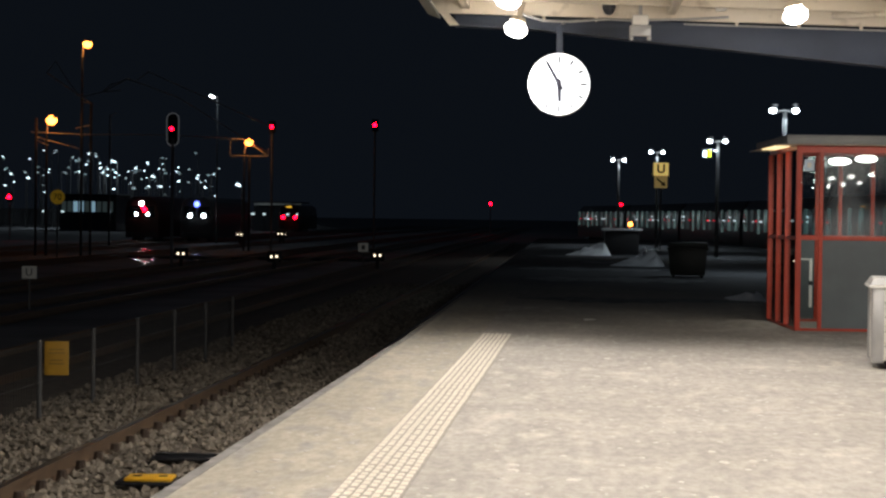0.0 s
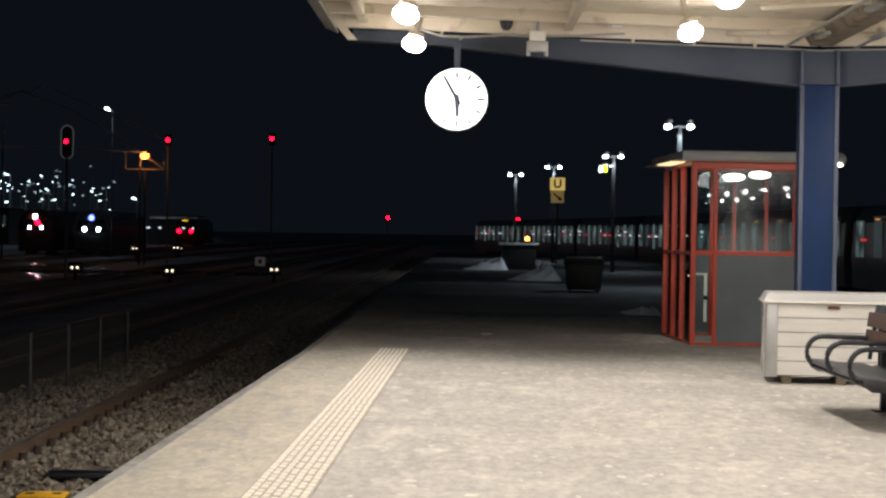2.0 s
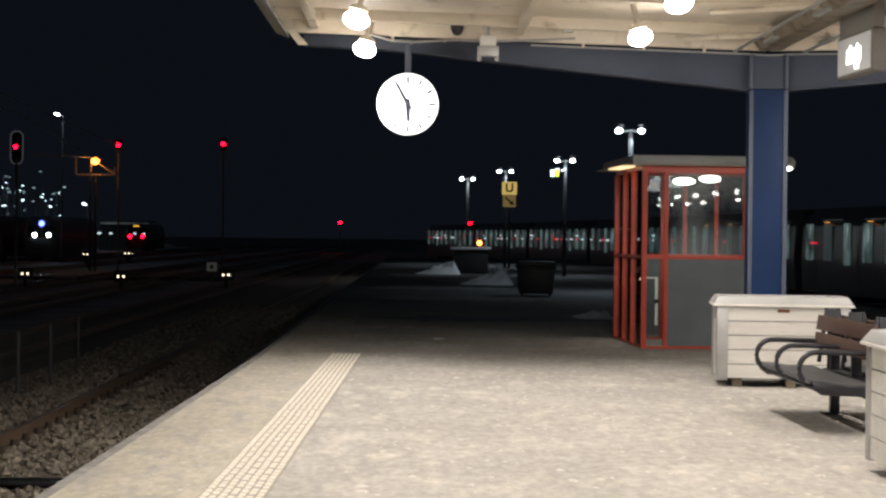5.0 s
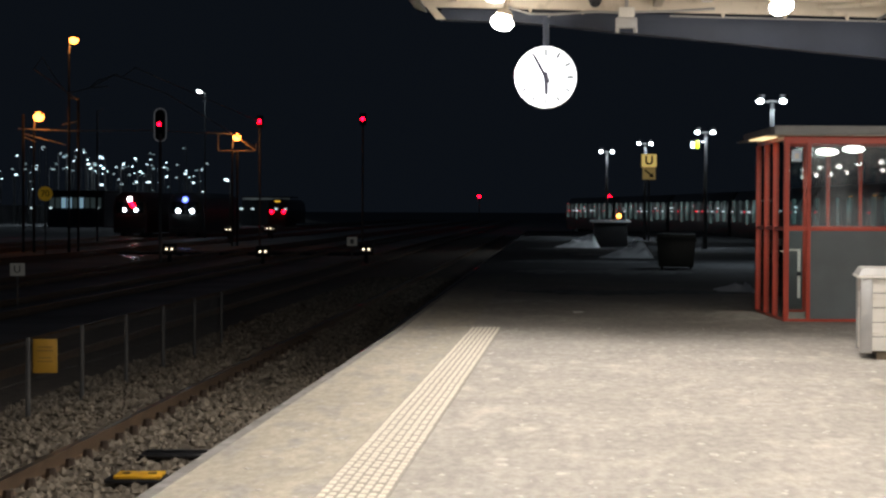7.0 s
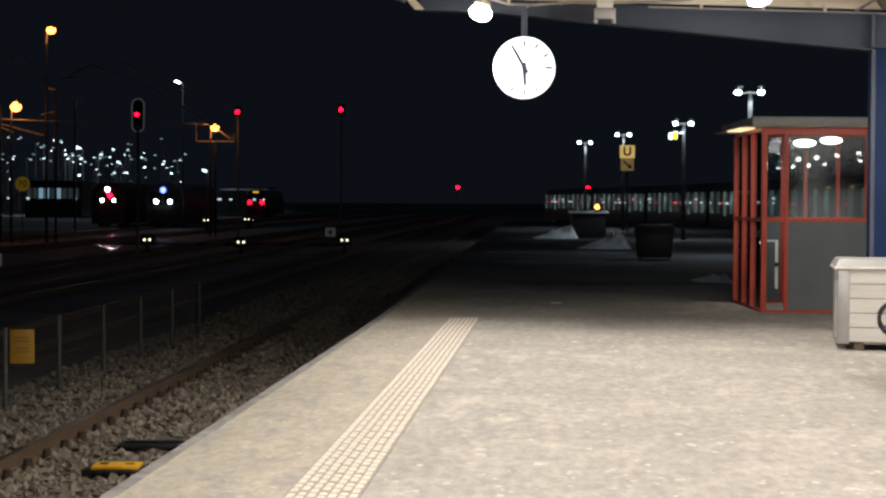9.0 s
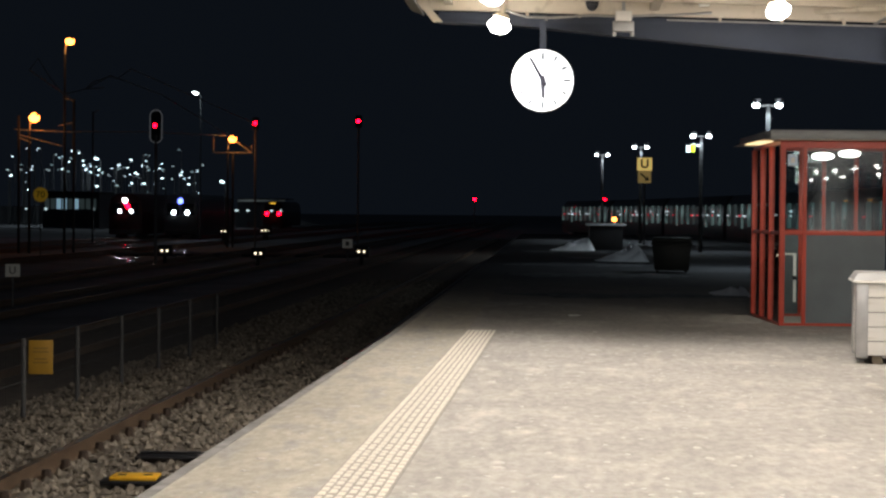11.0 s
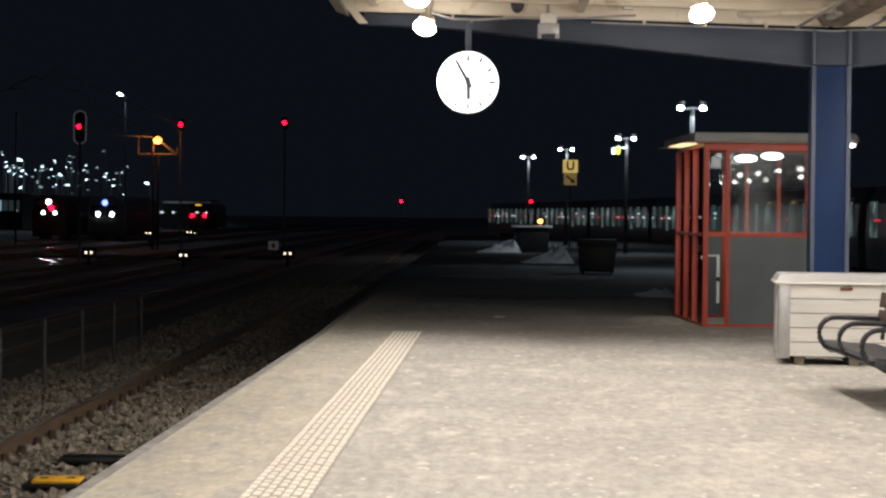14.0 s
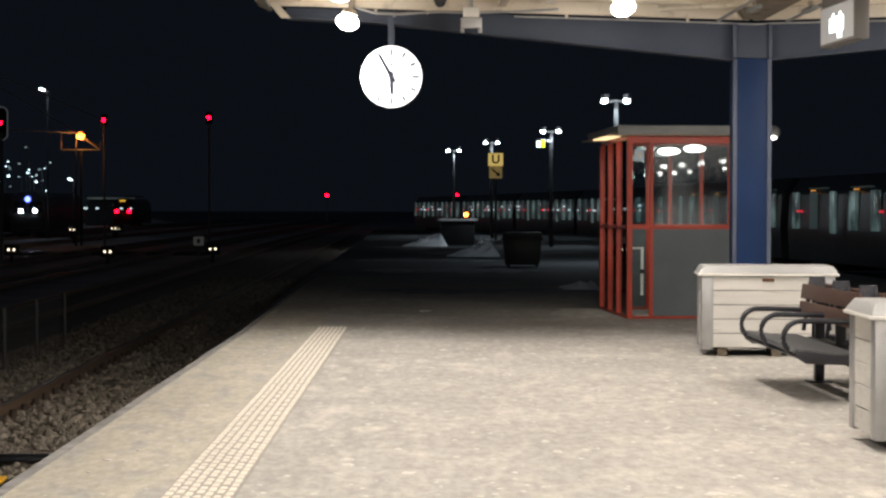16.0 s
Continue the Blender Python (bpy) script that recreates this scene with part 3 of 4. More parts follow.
# ---- white board boxes ----
def grit_box(at):
    b = thing("grit_box", "white painted board box with grey corner posts and white lid", "storage box", at, "white board boxes")
    w, dp = 1.36, 0.75
    for i in range(5):
        z0 = 0.09 + i * 0.147
        for x0, x1, y0, y1 in ((0.11, w - 0.11, 0.012, 0.035), (0.11, w - 0.11, dp - 0.035, dp - 0.012)):
            part("board", box(x0, x1, y0, y1, z0, z0 + 0.14, 0.004, 1), M_WHITEWOOD, b)
        for x0, x1 in ((0.012, 0.035), (w - 0.035, w - 0.012)):
            part("board", box(x0, x1, 0.11, dp - 0.11, z0, z0 + 0.14, 0.004, 1), M_WHITEWOOD, b)
    part("liner", box(0.04, w - 0.04, 0.04, dp - 0.04, 0.1, 0.8), M_DARKSTEEL, b)
    for x in (0.0, w - 0.12):
        for y in (0.0, dp - 0.12):
            part("corner_post", box(x, x + 0.12, y, y + 0.12, 0.07, 0.825, 0.008), M_GALV, b, "grey metal corner post")
    part("lid_rim", box(-0.035, w + 0.035, -0.035, dp + 0.035, 0.826, 0.85, 0.006), M_RIMWHITE, b)
    top = bmesh.new()
    lo = [top.verts.new(p) for p in ((-0.03, -0.03, 0.851), (w + 0.03, -0.03, 0.851), (w + 0.03, dp + 0.03, 0.851), (-0.03, dp + 0.03, 0.851))]
    hi = [top.verts.new(p) for p in ((0.02, 0.05, 0.93), (w - 0.02, 0.05, 0.93), (w - 0.02, dp - 0.05, 0.93), (0.02, dp - 0.05, 0.93))]
    top.faces.new(lo[::-1])
    top.faces.new(hi)
    for i in range(4):
        top.faces.new((lo[i], lo[(i + 1) % 4], hi[(i + 1) % 4], hi[i]))
    bmesh.ops.bevel(top, geom=top.edges[:], offset=0.012, segments=2, profile=0.5, affect="EDGES")
    part("lid", top, M_LID, b, "white lid with sloping sides")
    part("latch", box(w / 2 - 0.06, w / 2 + 0.06, -0.012, 0.011, 0.77, 0.80, 0.004), M_RUST, b, "rusty latch")
    for x in (0.17, 0.72):
        part("skid", box(x, x + 0.1, 0.05, dp - 0.05, 0.0, 0.085, 0.006), M_SKID, b, "wooden skid")
    part("bottom", box(0.02, w - 0.02, 0.02, dp - 0.02, 0.086, 0.099), M_DARKSTEEL, b)
    return b


M_RUST = mat("rusty_steel", (0.16, 0.07, 0.03), 0.7, 0.3, vary=0.3)
M_SKID = mat("old_wood", (0.2, 0.16, 0.11), 0.8, vary=0.3)
first_box = grit_box(pose(3.085, 18.5, 0, 0, 0, -6))
copy_thing(first_box, pose(2.94, 11.12, 0, 0, 0, -2))


# ---- double bench ----
M_SEAT = mat("worn_grey_sheet", (0.10, 0.10, 0.105), 0.45, 0.3, fine=60, coarse=4, vary=0.25, bump=0.1)


def bench(at):
    b = thing("bench", "back-to-back metal bench with looped armrests and brown wooden back", "bench", at)
    ln = 2.15
    frames = (0.2, 1.08, 1.95)
    for s in (1, -1):
        def pt(x, y, z):
            return (s * x, y, z)
        sheet = prism([(s * -0.14, 0.40), (s * -0.3, 0.395), (s * -0.5, 0.425), (s * -0.6, 0.43), (s * -0.625, 0.405), (s * -0.62, 0.40), (s * -0.595, 0.42), (s * -0.5, 0.413), (s * -0.3, 0.383), (s * -0.14, 0.388)], 0, ln)
        part("seat", sheet, M_SEAT, b, "worn grey perforated steel seat")
        for y in (0.0, ln - 0.03):
            part("seat_end", prism([(s * -0.10, 0.387), (s * -0.3, 0.382), (s * -0.5, 0.411), (s * -0.6, 0.416), (s * -0.6, 0.36), (s * -0.53, 0.315), (s * -0.10, 0.30)], y, y + 0.03, 0.004), M_DARKSTEEL, b, "dark steel end plate")
        part("front_rail", tube([pt(-0.585, 0.03, 0.37), pt(-0.585, ln - 0.03, 0.37)], 0.02), M_DARKSTEEL, b)
        for z0, z1, xo, tip in ((0.575, 0.705, 0.125, 8), (0.725, 0.855, 0.105, 8)):
            bm = box(-0.015, 0.015, 0.05, ln - 0.12, z0 - (z0 + z1) / 2, z1 - (z0 + z1) / 2, 0.006)
            part("back_board", bm, M_BROWN, b, "brown wooden back board", at=pose(-s * xo, 0, (z0 + z1) / 2, 0, s * tip, 0))
        for y in frames:
            pts = [pt(-0.11, y, 0.625), pt(-0.2, y, 0.63), pt(-0.45, y, 0.635)]
            for a in range(0, 181, 15):
                r = 0.135
                pts.append(pt(-0.53 - r * math.sin(radians(a)), y, 0.5 + r * math.cos(radians(a))))
            pts += [pt(-0.42, y, 0.36), pt(-0.1, y, 0.35)]
            part("armrest", tube(pts, 0.022, 12), M_DARKSTEEL, b, "bent dark steel tube armrest")
            part("back_strut", box(-0.015, 0.015, y - 0.022, y + 0.022, -0.28, 0.20, 0.004), M_DARKSTEEL, b, at=pose(-s * 0.078, 0, 0.72, 0, s * 8, 0))
    for y in frames:
        part("back_plate", box(-0.042, 0.042, y - 0.02, y + 0.02, 0.38, 0.915, 0.005), M_DARKSTEEL, b, "upright dark steel plate between the backs")
    part("spine", box(-0.05, 0.05, 0.05, ln - 0.05, 0.33, 0.384, 0.008), M_DARKSTEEL, b)
    for y in (0.35, ln - 0.3):
        leg = part("leg", box(-0.04, 0.04, y - 0.04, y + 0.04, 0.012, 0.70, 0.008), M_DARKSTEEL, b)
        part("foot_plate", box(-0.1, 0.1, y - 0.1, y + 0.1, 0, 0.011, 0.002), M_DARKSTEEL, leg)
        for bx in (-0.07, 0.07):
            part("brace", tube([(bx * 0.5, y, 0.25), (bx * 4, y, 0.33)], 0.014, 6), M_DARKSTEEL, leg)
    return b


bench(pose(3.66, 13.87, 0, 0, 0, 0))


# ---- railway beside the platform ----
TRACK_X = -3.72


def rail_profile(x, z):
    return [(x - 0.07, z - 0.16), (x + 0.07, z - 0.16), (x + 0.07, z - 0.145), (x + 0.012, z - 0.125), (x + 0.012, z - 0.045), (x + 0.034, z - 0.035), (x + 0.034, z), (x - 0.034, z), (x - 0.034, z - 0.035), (x - 0.012, z - 0.045), (x - 0.012, z - 0.125), (x - 0.07, z - 0.145)]


def track(cx, y0, y1, z, label, head):
    t = thing("railway_track", label, "railway track", kind="structure")
    for s in (-0.7525, 0.7525):
        r = part("rail", prism(rail_profile(cx + s, z), y0, y1), M_RAIL, t, "rusty steel rail")
        part("running_surface", box(cx + s - 0.03, cx + s + 0.03, y0, y1, z + 0.0005, z + 0.004), head, r, "worn rail head")
    return t


near_track = track(TRACK_X, -10, 160, -0.70, "near track with rusty rails on stone ballast", M_RAILTOP)


def ballast_bed(x0, x1, y0, y1, z, count, seed, name, label):
    rnd = random.Random(seed)
    verts, faces = [], []
    for _ in range(count):
        u = rnd.random()
        y = y0 + (y1 - y0) * u ** 2.0
        x = x0 + (x1 - x0) * rnd.random()
        r = rnd.uniform(0.028, 0.05) if rnd.random() < 0.6 else rnd.uniform(0.045, 0.07)
        zz = z + rnd.uniform(-0.01, 0.03)
        k = len(verts)
        a0 = rnd.uniform(0, 6.28)
        for j in range(4):
            a = a0 + j * 1.57 + rnd.uniform(-0.4, 0.4)
            verts.append((x + r * math.cos(a), y + r * math.sin(a), zz + rnd.uniform(-0.3, 0.3) * r))
        verts.append((x + rnd.uniform(-0.4, 0.4) * r, y + rnd.uniform(-0.4, 0.4) * r, zz + r * rnd.uniform(0.5, 0.95)))
        verts.append((x, y, zz - r * 0.8))
        for j in range(4):
            faces += [(k + j, k + (j + 1) % 4, k + 4), (k + (j + 1) % 4, k + j, k + 5)]
    me = bpy.data.meshes.new(name)
    me.from_pydata(verts, [], faces)
    me.materials.append(M_STONE)
    return tagged(new(name, me), label, "ballast", kind="stuff")


M_STONE = mat("broken_stone", (0.29, 0.25, 0.195), 0.9, fine=40, coarse=9, vary=0.3, bump=0.3, island=(0.06, 0.045, 0.033))
bm = prism([(-9.8, -0.99), (-2.2, -0.99), (-2.2, -0.86), (-2.9, -0.855), (-5.0, -0.855), (-5.9, -0.93), (-9.8, -0.95)], -10, 160)
thing("ballast_bed", "bed of packed brown-grey ballast under the track", "ballast", kind="structure", bm=bm, material=M_BALLAST)
ballast_bed(-6.4, -2.1, 10, 62, -0.865, 30000, 5, "ballast", "loose broken ballast stones between the rails")


def yellow_beacon(at):
    b = thing("track_beacon", "flat yellow plastic track beacon lying between the rails", "track beacon", at)
    part("plate", box(-0.2, 0.2, -0.15, 0.15, 0.03, 0.06, 0.012), M_YELLOW, b)
    for x in (-0.11, 0.11):
        part("bolt_slot", box(x - 0.035, x + 0.035, -0.03, 0.03, 0.0605, 0.065, 0.002), M_BLACK, b)
    part("carrier", box(-0.27, 0.22, -0.17, 0.17, 0.0, 0.029, 0.004), M_BLACK, b, "black carrier plate")
    return b


yellow_beacon(pose(-3.50, 15.08, -0.80, 0, 0, 3))

mat_strip = thing("rubber_plate", "flat black rubber plate lying across the ballast", "plate", pose(-3.50, 16.75, -0.81, 0, 0, 3))
part("sheet", box(-0.35, 0.35, -0.22, 0.22, 0.0, 0.025, 0.006), M_BLACK, mat_strip)
part("ridge", box(-0.33, 0.33, -0.03, 0.03, 0.0255, 0.045, 0.006), M_BLACK, mat_strip)

# ---- wire fence between the tracks ----
M_FENCE = mat("dull_fence_steel", (0.085, 0.085, 0.085), 0.6, 0.2, vary=0.2, bump=0.02)
fence = thing("wire_fence", "low wire mesh fence on thin grey steel posts between tracks", "fence", pose(-5.85, 0, 0, 0, 0, 0))
for i in range(8):
    y = 15.39 + 2.2 * i
    part("post", cyl(0.028, -0.95, 0.06, m=pose(0.012 * (y - 20), y, 0), seg=10), M_FENCE, fence)
for j in range(3):
    z = -0.85 + 0.43 * j
    part("wire", tube([(0.012 * (y - 20), y, z) for y in (14.2, 20, 25, 30.5)], 0.004, 5), M_FENCE, fence)
bm = bmesh.new()
for i in range(0, 181):
    y = 14.2 + i * 0.09
    x = 0.012 * (y - 20)
    add_box(bm, x - 0.002, x + 0.002, y - 0.002, y + 0.002, -0.9, 0.02)
part("wire_mesh", bm, M_FENCE, fence, "fine upright wires")["kind"] = "stuff"

notice = thing("fence_notice", "faded yellow notice board fixed to the wire fence", "sign", pose(-5.69, 19.9, -0.155, 0, 0, 6))
part("board", box(-0.135, 0.135, -0.008, 0.008, -0.19, 0.19, 0.004), M_SIGNYELLOW, notice)
for i, (w, z) in enumerate(((0.16, 0.1), (0.18, 0.06), (0.14, -0.02), (0.17, -0.06))):
    part("text_bar", box(-w / 2, w / 2, -0.0115, -0.0085, z - 0.008, z + 0.008), M_BARS, notice)


# ---- lamps and signs along the platform ----
M_TWINPOLE = mat("black_lamp_post_paint", (0.013, 0.014, 0.015), 0.55, vary=0.2, bump=0.02)
# Near-black for masts below the lamp heads, coloured as if unlit.
M_DARKPOLE = mat("unlit_pole_paint", (0.026, 0.027, 0.028), 0.5, vary=0.2, bump=0.02)


def twin_lamp(at, h, spread=0.31):
    t = thing("twin_platform_lamp", "slim grey lamp post with two bright white lanterns", "lamp post", at, "twin lamps along the platform")
    part("pole", cyl(0.09, 0, h, 0.06, 14), M_TWINPOLE, t)
    part("cross_arm", tube([(-spread, 0, h - 0.02), (0, 0, h + 0.03), (spread, 0, h - 0.02)], 0.03), M_POLE, t)
    for s in (-1, 1):
        head = part("lantern", cyl(0.09, h + 0.09, h + 0.2, 0.13, 16, m=pose(s * spread, 0, 0), bevel=0.01), M_BLACK, t)
        part("diffuser", ball(0.085, 1.2, 1, 0.85, (s * spread - 0.02, 0, h + 0.02)), M_WHITELIGHT, head, "glowing white globe")
    return t


for x, y, h in ((5.92, 50, 4.48), (5.93, 72, 4.57), (4.55, 92, 4.85), (2.85, 100, 4.7)):
    twin_lamp(pose(x, y, 0), h)
    lamp_light("twin_lamp_light", "AREA", 135, (0.8, 0.92, 1.0), pose(x, y, h - 0.2), 0.8, 150)
    lamp_light("twin_lamp_glow", "POINT", 42, (0.8, 0.92, 1.0), pose(x, y - 0.5, h + 0.02), 0.2)

M_SIGNFACE = mat("yellow_sign_face", (0.75, 0.55, 0.16), 0.5, vary=0.1, bump=0, emit=(1.0, 0.72, 0.22), power=0.5)
# Lower plate is no lamp; its weak glow stands for light on it.
M_SIGNDIM = mat("dim_yellow_sign", (0.6, 0.42, 0.12), 0.5, vary=0.1, bump=0, emit=(1.0, 0.7, 0.25), power=0.13)


def letter(body, size, at, material, parent, bold=0.0):
    cu = bpy.data.curves.new("letter", "FONT")
    cu.body, cu.size, cu.align_x, cu.align_y, cu.extrude, cu.offset = body, size, "CENTER", "CENTER", 0.004, bold
    tmp = bpy.data.objects.new("letter", cu)
    scene.collection.objects.link(tmp)
    dg = bpy.context.evaluated_depsgraph_get()
    me = bpy.data.meshes.new_from_object(tmp.evaluated_get(dg))
    bpy.data.objects.remove(tmp)
    me.materials.clear()
    me.materials.append(material)
    ob = new("letter", me)
    ob.parent = parent
    ob.matrix_basis = at
    return ob


def u_sign(at):
    s = thing("track_sign", "yellow lit track sign with the letter U and an arrow below", "sign", at)
    part("pole", cyl(0.05, -3.6, -0.6, seg=10), M_POLE, s)
    part("upper_plate", box(-0.36, 0.36, -0.03, 0.03, 0.0, 0.62, 0.02), M_SIGNFACE, s, "lit yellow plate")
    part("lower_plate", box(-0.31, 0.31, -0.03, 0.03, -0.6, -0.01, 0.015), M_SIGNDIM, s)
    letter("U", 0.58, pose(0, -0.035, 0.31, 90), M_BLACK, s, 0.018)
    part("arrow_bar", box(-0.26, 0.22, -0.036, -0.031, -0.04, 0.04), M_BLACK, s, at=pose(0, 0, -0.31, 0, 40, 0))
    part("arrow_head", prism([(0.1, -0.13), (0.3, 0.0), (0.1, 0.13)], -0.037, -0.0315), M_BLACK, s, at=pose(0, 0, -0.31, 0, 40, 0))
    return s


u_sign(pose(4.54, 88, 3.60))


# ---- things on the far part of the platform ----
disp = thing("small_display", "small lit green and yellow display on the lamp post", "display", pose(5.5, 71.8, 4.1))
part("case", box(-0.2, 0.2, 0.0, 0.12, -0.18, 0.18, 0.02), M_BLACK, disp)
part("green_field", box(-0.16, -0.03, -0.01, -0.002, -0.13, 0.1), M_COOL, disp)
part("yellow_field", box(0.02, 0.15, -0.01, -0.002, -0.14, 0.15), M_GREENYELLOW, disp)
part("arm", tube([(0.25, 0.1, 0.1), (0.46, 0.2, 0.12)], 0.03), M_POLE, disp)

store = thing("low_store", "low dark store with a pale flat roof beside snow", "store", pose(2.3, 75.5, 0))
part("body", box(-0.7, 0.7, -0.5, 0.9, 0, 1.0, 0.02), M_BLACK, store)
part("flat_roof", box(-0.84, 0.84, -0.65, 1.0, 1.002, 1.1, 0.015), M_SNOW, store, "pale snow-covered flat roof")
blink = thing("warning_lamp", "small amber warning lamp on the store roof", "lamp", pose(2.66, 75.5, 1.101))
part("base", cyl(0.06, 0, 0.08), M_BLACK, blink)
part("globe", ball(0.1, 1, 1, 1, (0, 0, 0.16)), M_ORANGE, blink)

cont = thing("container", "dark green waste container with a sloping lid", "container", pose(3.1, 46.5, 0, 0, 0, -4))
part("body", prism([(-0.44, 0.06), (0.44, 0.06), (0.5, 0.78), (-0.5, 0.78)], 0, 1.1, 0.02), M_GREENDARK, cont)
part("lid", prism([(-0.52, 0.782), (0.52, 0.782), (0.47, 0.9), (-0.47, 0.9)], -0.04, 1.14, 0.015), M_GREENDARK, cont)
part("rim", box(-0.53, 0.53, -0.05, -0.005, 0.72, 0.77, 0.008), M_GREENDARK, cont)
for x in (-0.36, 0.36):
    part("wheel", cyl(0.05, -0.03, 0.03, m=pose(x, 0.15, 0.05) @ Matrix.Rotation(radians(90), 4, "Y")), M_BLACK, cont)
    part("wheel", cyl(0.05, -0.03, 0.03, m=pose(x, 0.95, 0.05) @ Matrix.Rotation(radians(90), 4, "Y")), M_BLACK, cont)


def snow_heap(x, y, w, d, h, seed):
    bm = bmesh.new()
    rnd = random.Random(seed)
    n = 18
    grid = []
    for i in range(n + 1):
        row = []
        for j in range(n + 1):
            u, v = 2 * i / n - 1, 2 * j / n - 1
            fall = min(1.0, 3.0 * max(0.0, 1 - u)) * max(0.0, 1 - abs(v) ** 1.5)
            ridge = 0.5 + 0.5 * u
            z = h * fall * ridge * (1 + 0.8 * noise.noise(Vector((x + 2.5 * u, y + 2.5 * v, seed)))) - 0.02
            row.append(bm.verts.new((x + u * w / 2, y + v * d / 2 + rnd.uniform(-0.02, 0.02), z)))
        grid.append(row)
    for i in range(n):
        for j in range(n):
            bm.faces.new((grid[i][j], grid[i + 1][j], grid[i + 1][j + 1], grid[i][j + 1]))
    bmesh.ops.recalc_face_normals(bm, faces=bm.faces[:])
    return thing("snow_mound", "mound of dirty grey snow on the dark platform", "snow", bm=bm, material=M_SNOW, group="snow heaps on the platform")


def ragged_band(x0, x1, y, d, seed):
    """A thin pale band with a ragged outline."""
    bm = bmesh.new()
    n = 60
    near, far = [], []
    for i in range(n + 1):
        u = i / n
        x = x0 + (x1 - x0) * u
        half = 0.5 * d * min(1.0, 6 * u, 6 * (1 - u)) * (0.55 + 0.75 * abs(noise.noise(Vector((x * 1.7, seed, 0.0)))) + 0.3 * noise.noise(Vector((x * 6, seed, 4.0))))
        mid = y + 0.5 * noise.noise(Vector((x * 0.6, seed, 9.0)))
        near.append((x, mid - half, 0.001))
        far.append((x, mid + half, 0.001))
    rows = [[bm.verts.new((a[0], a[1] + (c[1] - a[1]) * k / 4, (0.001, 0.014, 0.02, 0.014, 0.001)[k])) for a, c in zip(near, far)] for k in range(5)]
    for r, q in zip(rows, rows[1:]):
        for i in range(n):
            bm.faces.new((r[i], r[i + 1], q[i + 1], q[i]))
    return thing("snow_crust", "thin ragged pale grey band across the platform", "snow", bm=bm, material=M_PALEBAND, group="thin snow crusts")


M_PALEBAND = mat("mottled_pale_grey", (0.15, 0.158, 0.165), 0.8, fine=9, coarse=1.4, vary=0.35, bump=0.4, dirt=(0.05, 0.052, 0.055), dirt_amount=0.6, spec=0.15)
for k, (xa, xb, yk, dk) in enumerate(((-0.9, 3.6, 33.3, 2.4), (-1.1, 3.5, 44.0, 3.6), (-1.6, 3.0, 53.0, 4.0), (0.4, 4.6, 61.5, 3.0), (-1.2, 2.6, 70.8, 4.5))):
    ragged_band(xa, xb, yk, dk, 3.7 * k + 1.0)
snow_heap(0.9, 73.5, 1.9, 2.0, 0.62, 3)
snow_heap(2.25, 58, 1.8, 2.2, 0.55, 8)
snow_heap(3.35, 34.5, 0.8, 2.5, 0.2, 12)
snow_heap(2.9, 70, 0.5, 0.9, 0.42, 15)


# ---- yard to the left: tracks, masts, signals ----
for cx in (-8.6, -13.0, -17.4, -24.6, -30.9, -35.6):
    track(cx, 20, 420, -0.82, "yard track with dull rails on dark ground", M_RAIL)

# Glossy strips added in line with the train lamps to carry their glints.
M_GLINT = mat("glossy_dark_ground", (0.03, 0.03, 0.03), 0.13, vary=0.2, fine=4, coarse=0.8, bump=0.35)
for slope, ya, yb, half in ((-0.2375, 84, 132, 0.14), (-0.2335, 92, 124, 0.09), (-0.2062, 86, 130, 0.12), (-0.2015, 96, 110, 0.1)):
    bm = bmesh.new()
    cols = []
    for k in range(25):
        yk = ya + (yb - ya) * k / 24
        wk = half * (0.5 + 0.7 * abs(math.sin(k * 1.7 + slope * 90))) * (0.2 if k in (0, 24) else 1)
        xk = slope * yk + 0.35 * math.sin(k * 0.8)
        cols.append([bm.verts.new((xk - wk, yk, -0.985)), bm.verts.new((xk + wk, yk, -0.985)), bm.verts.new((xk + wk + 0.03, yk, -1.001)), bm.verts.new((xk - wk - 0.03, yk, -1.001))])
    for a, c in zip(cols, cols[1:]):
        for q in range(4):
            bm.faces.new((a[q], a[(q + 1) % 4], c[(q + 1) % 4], c[q]))
    bm.faces.new(cols[0])
    bm.faces.new(cols[-1][::-1])
    bmesh.ops.recalc_face_normals(bm, faces=bm.faces[:])
    thing("wet_patch", "narrow glossy strip added in the yard to mirror the train lamps", "puddle", bm=bm, material=M_GLINT, group="wet patches in the yard")

thing("yard_platform", "low concrete platform edge across the yard", "platform", kind="structure", bm=box(-24, -10.5, 97, 101, -1.0, -0.88, 0.03), material=M_EDGE)


M_GREYMAST = mat("zinc_grey_mast", (0.14, 0.14, 0.145), 0.6, vary=0.15, bump=0.03)


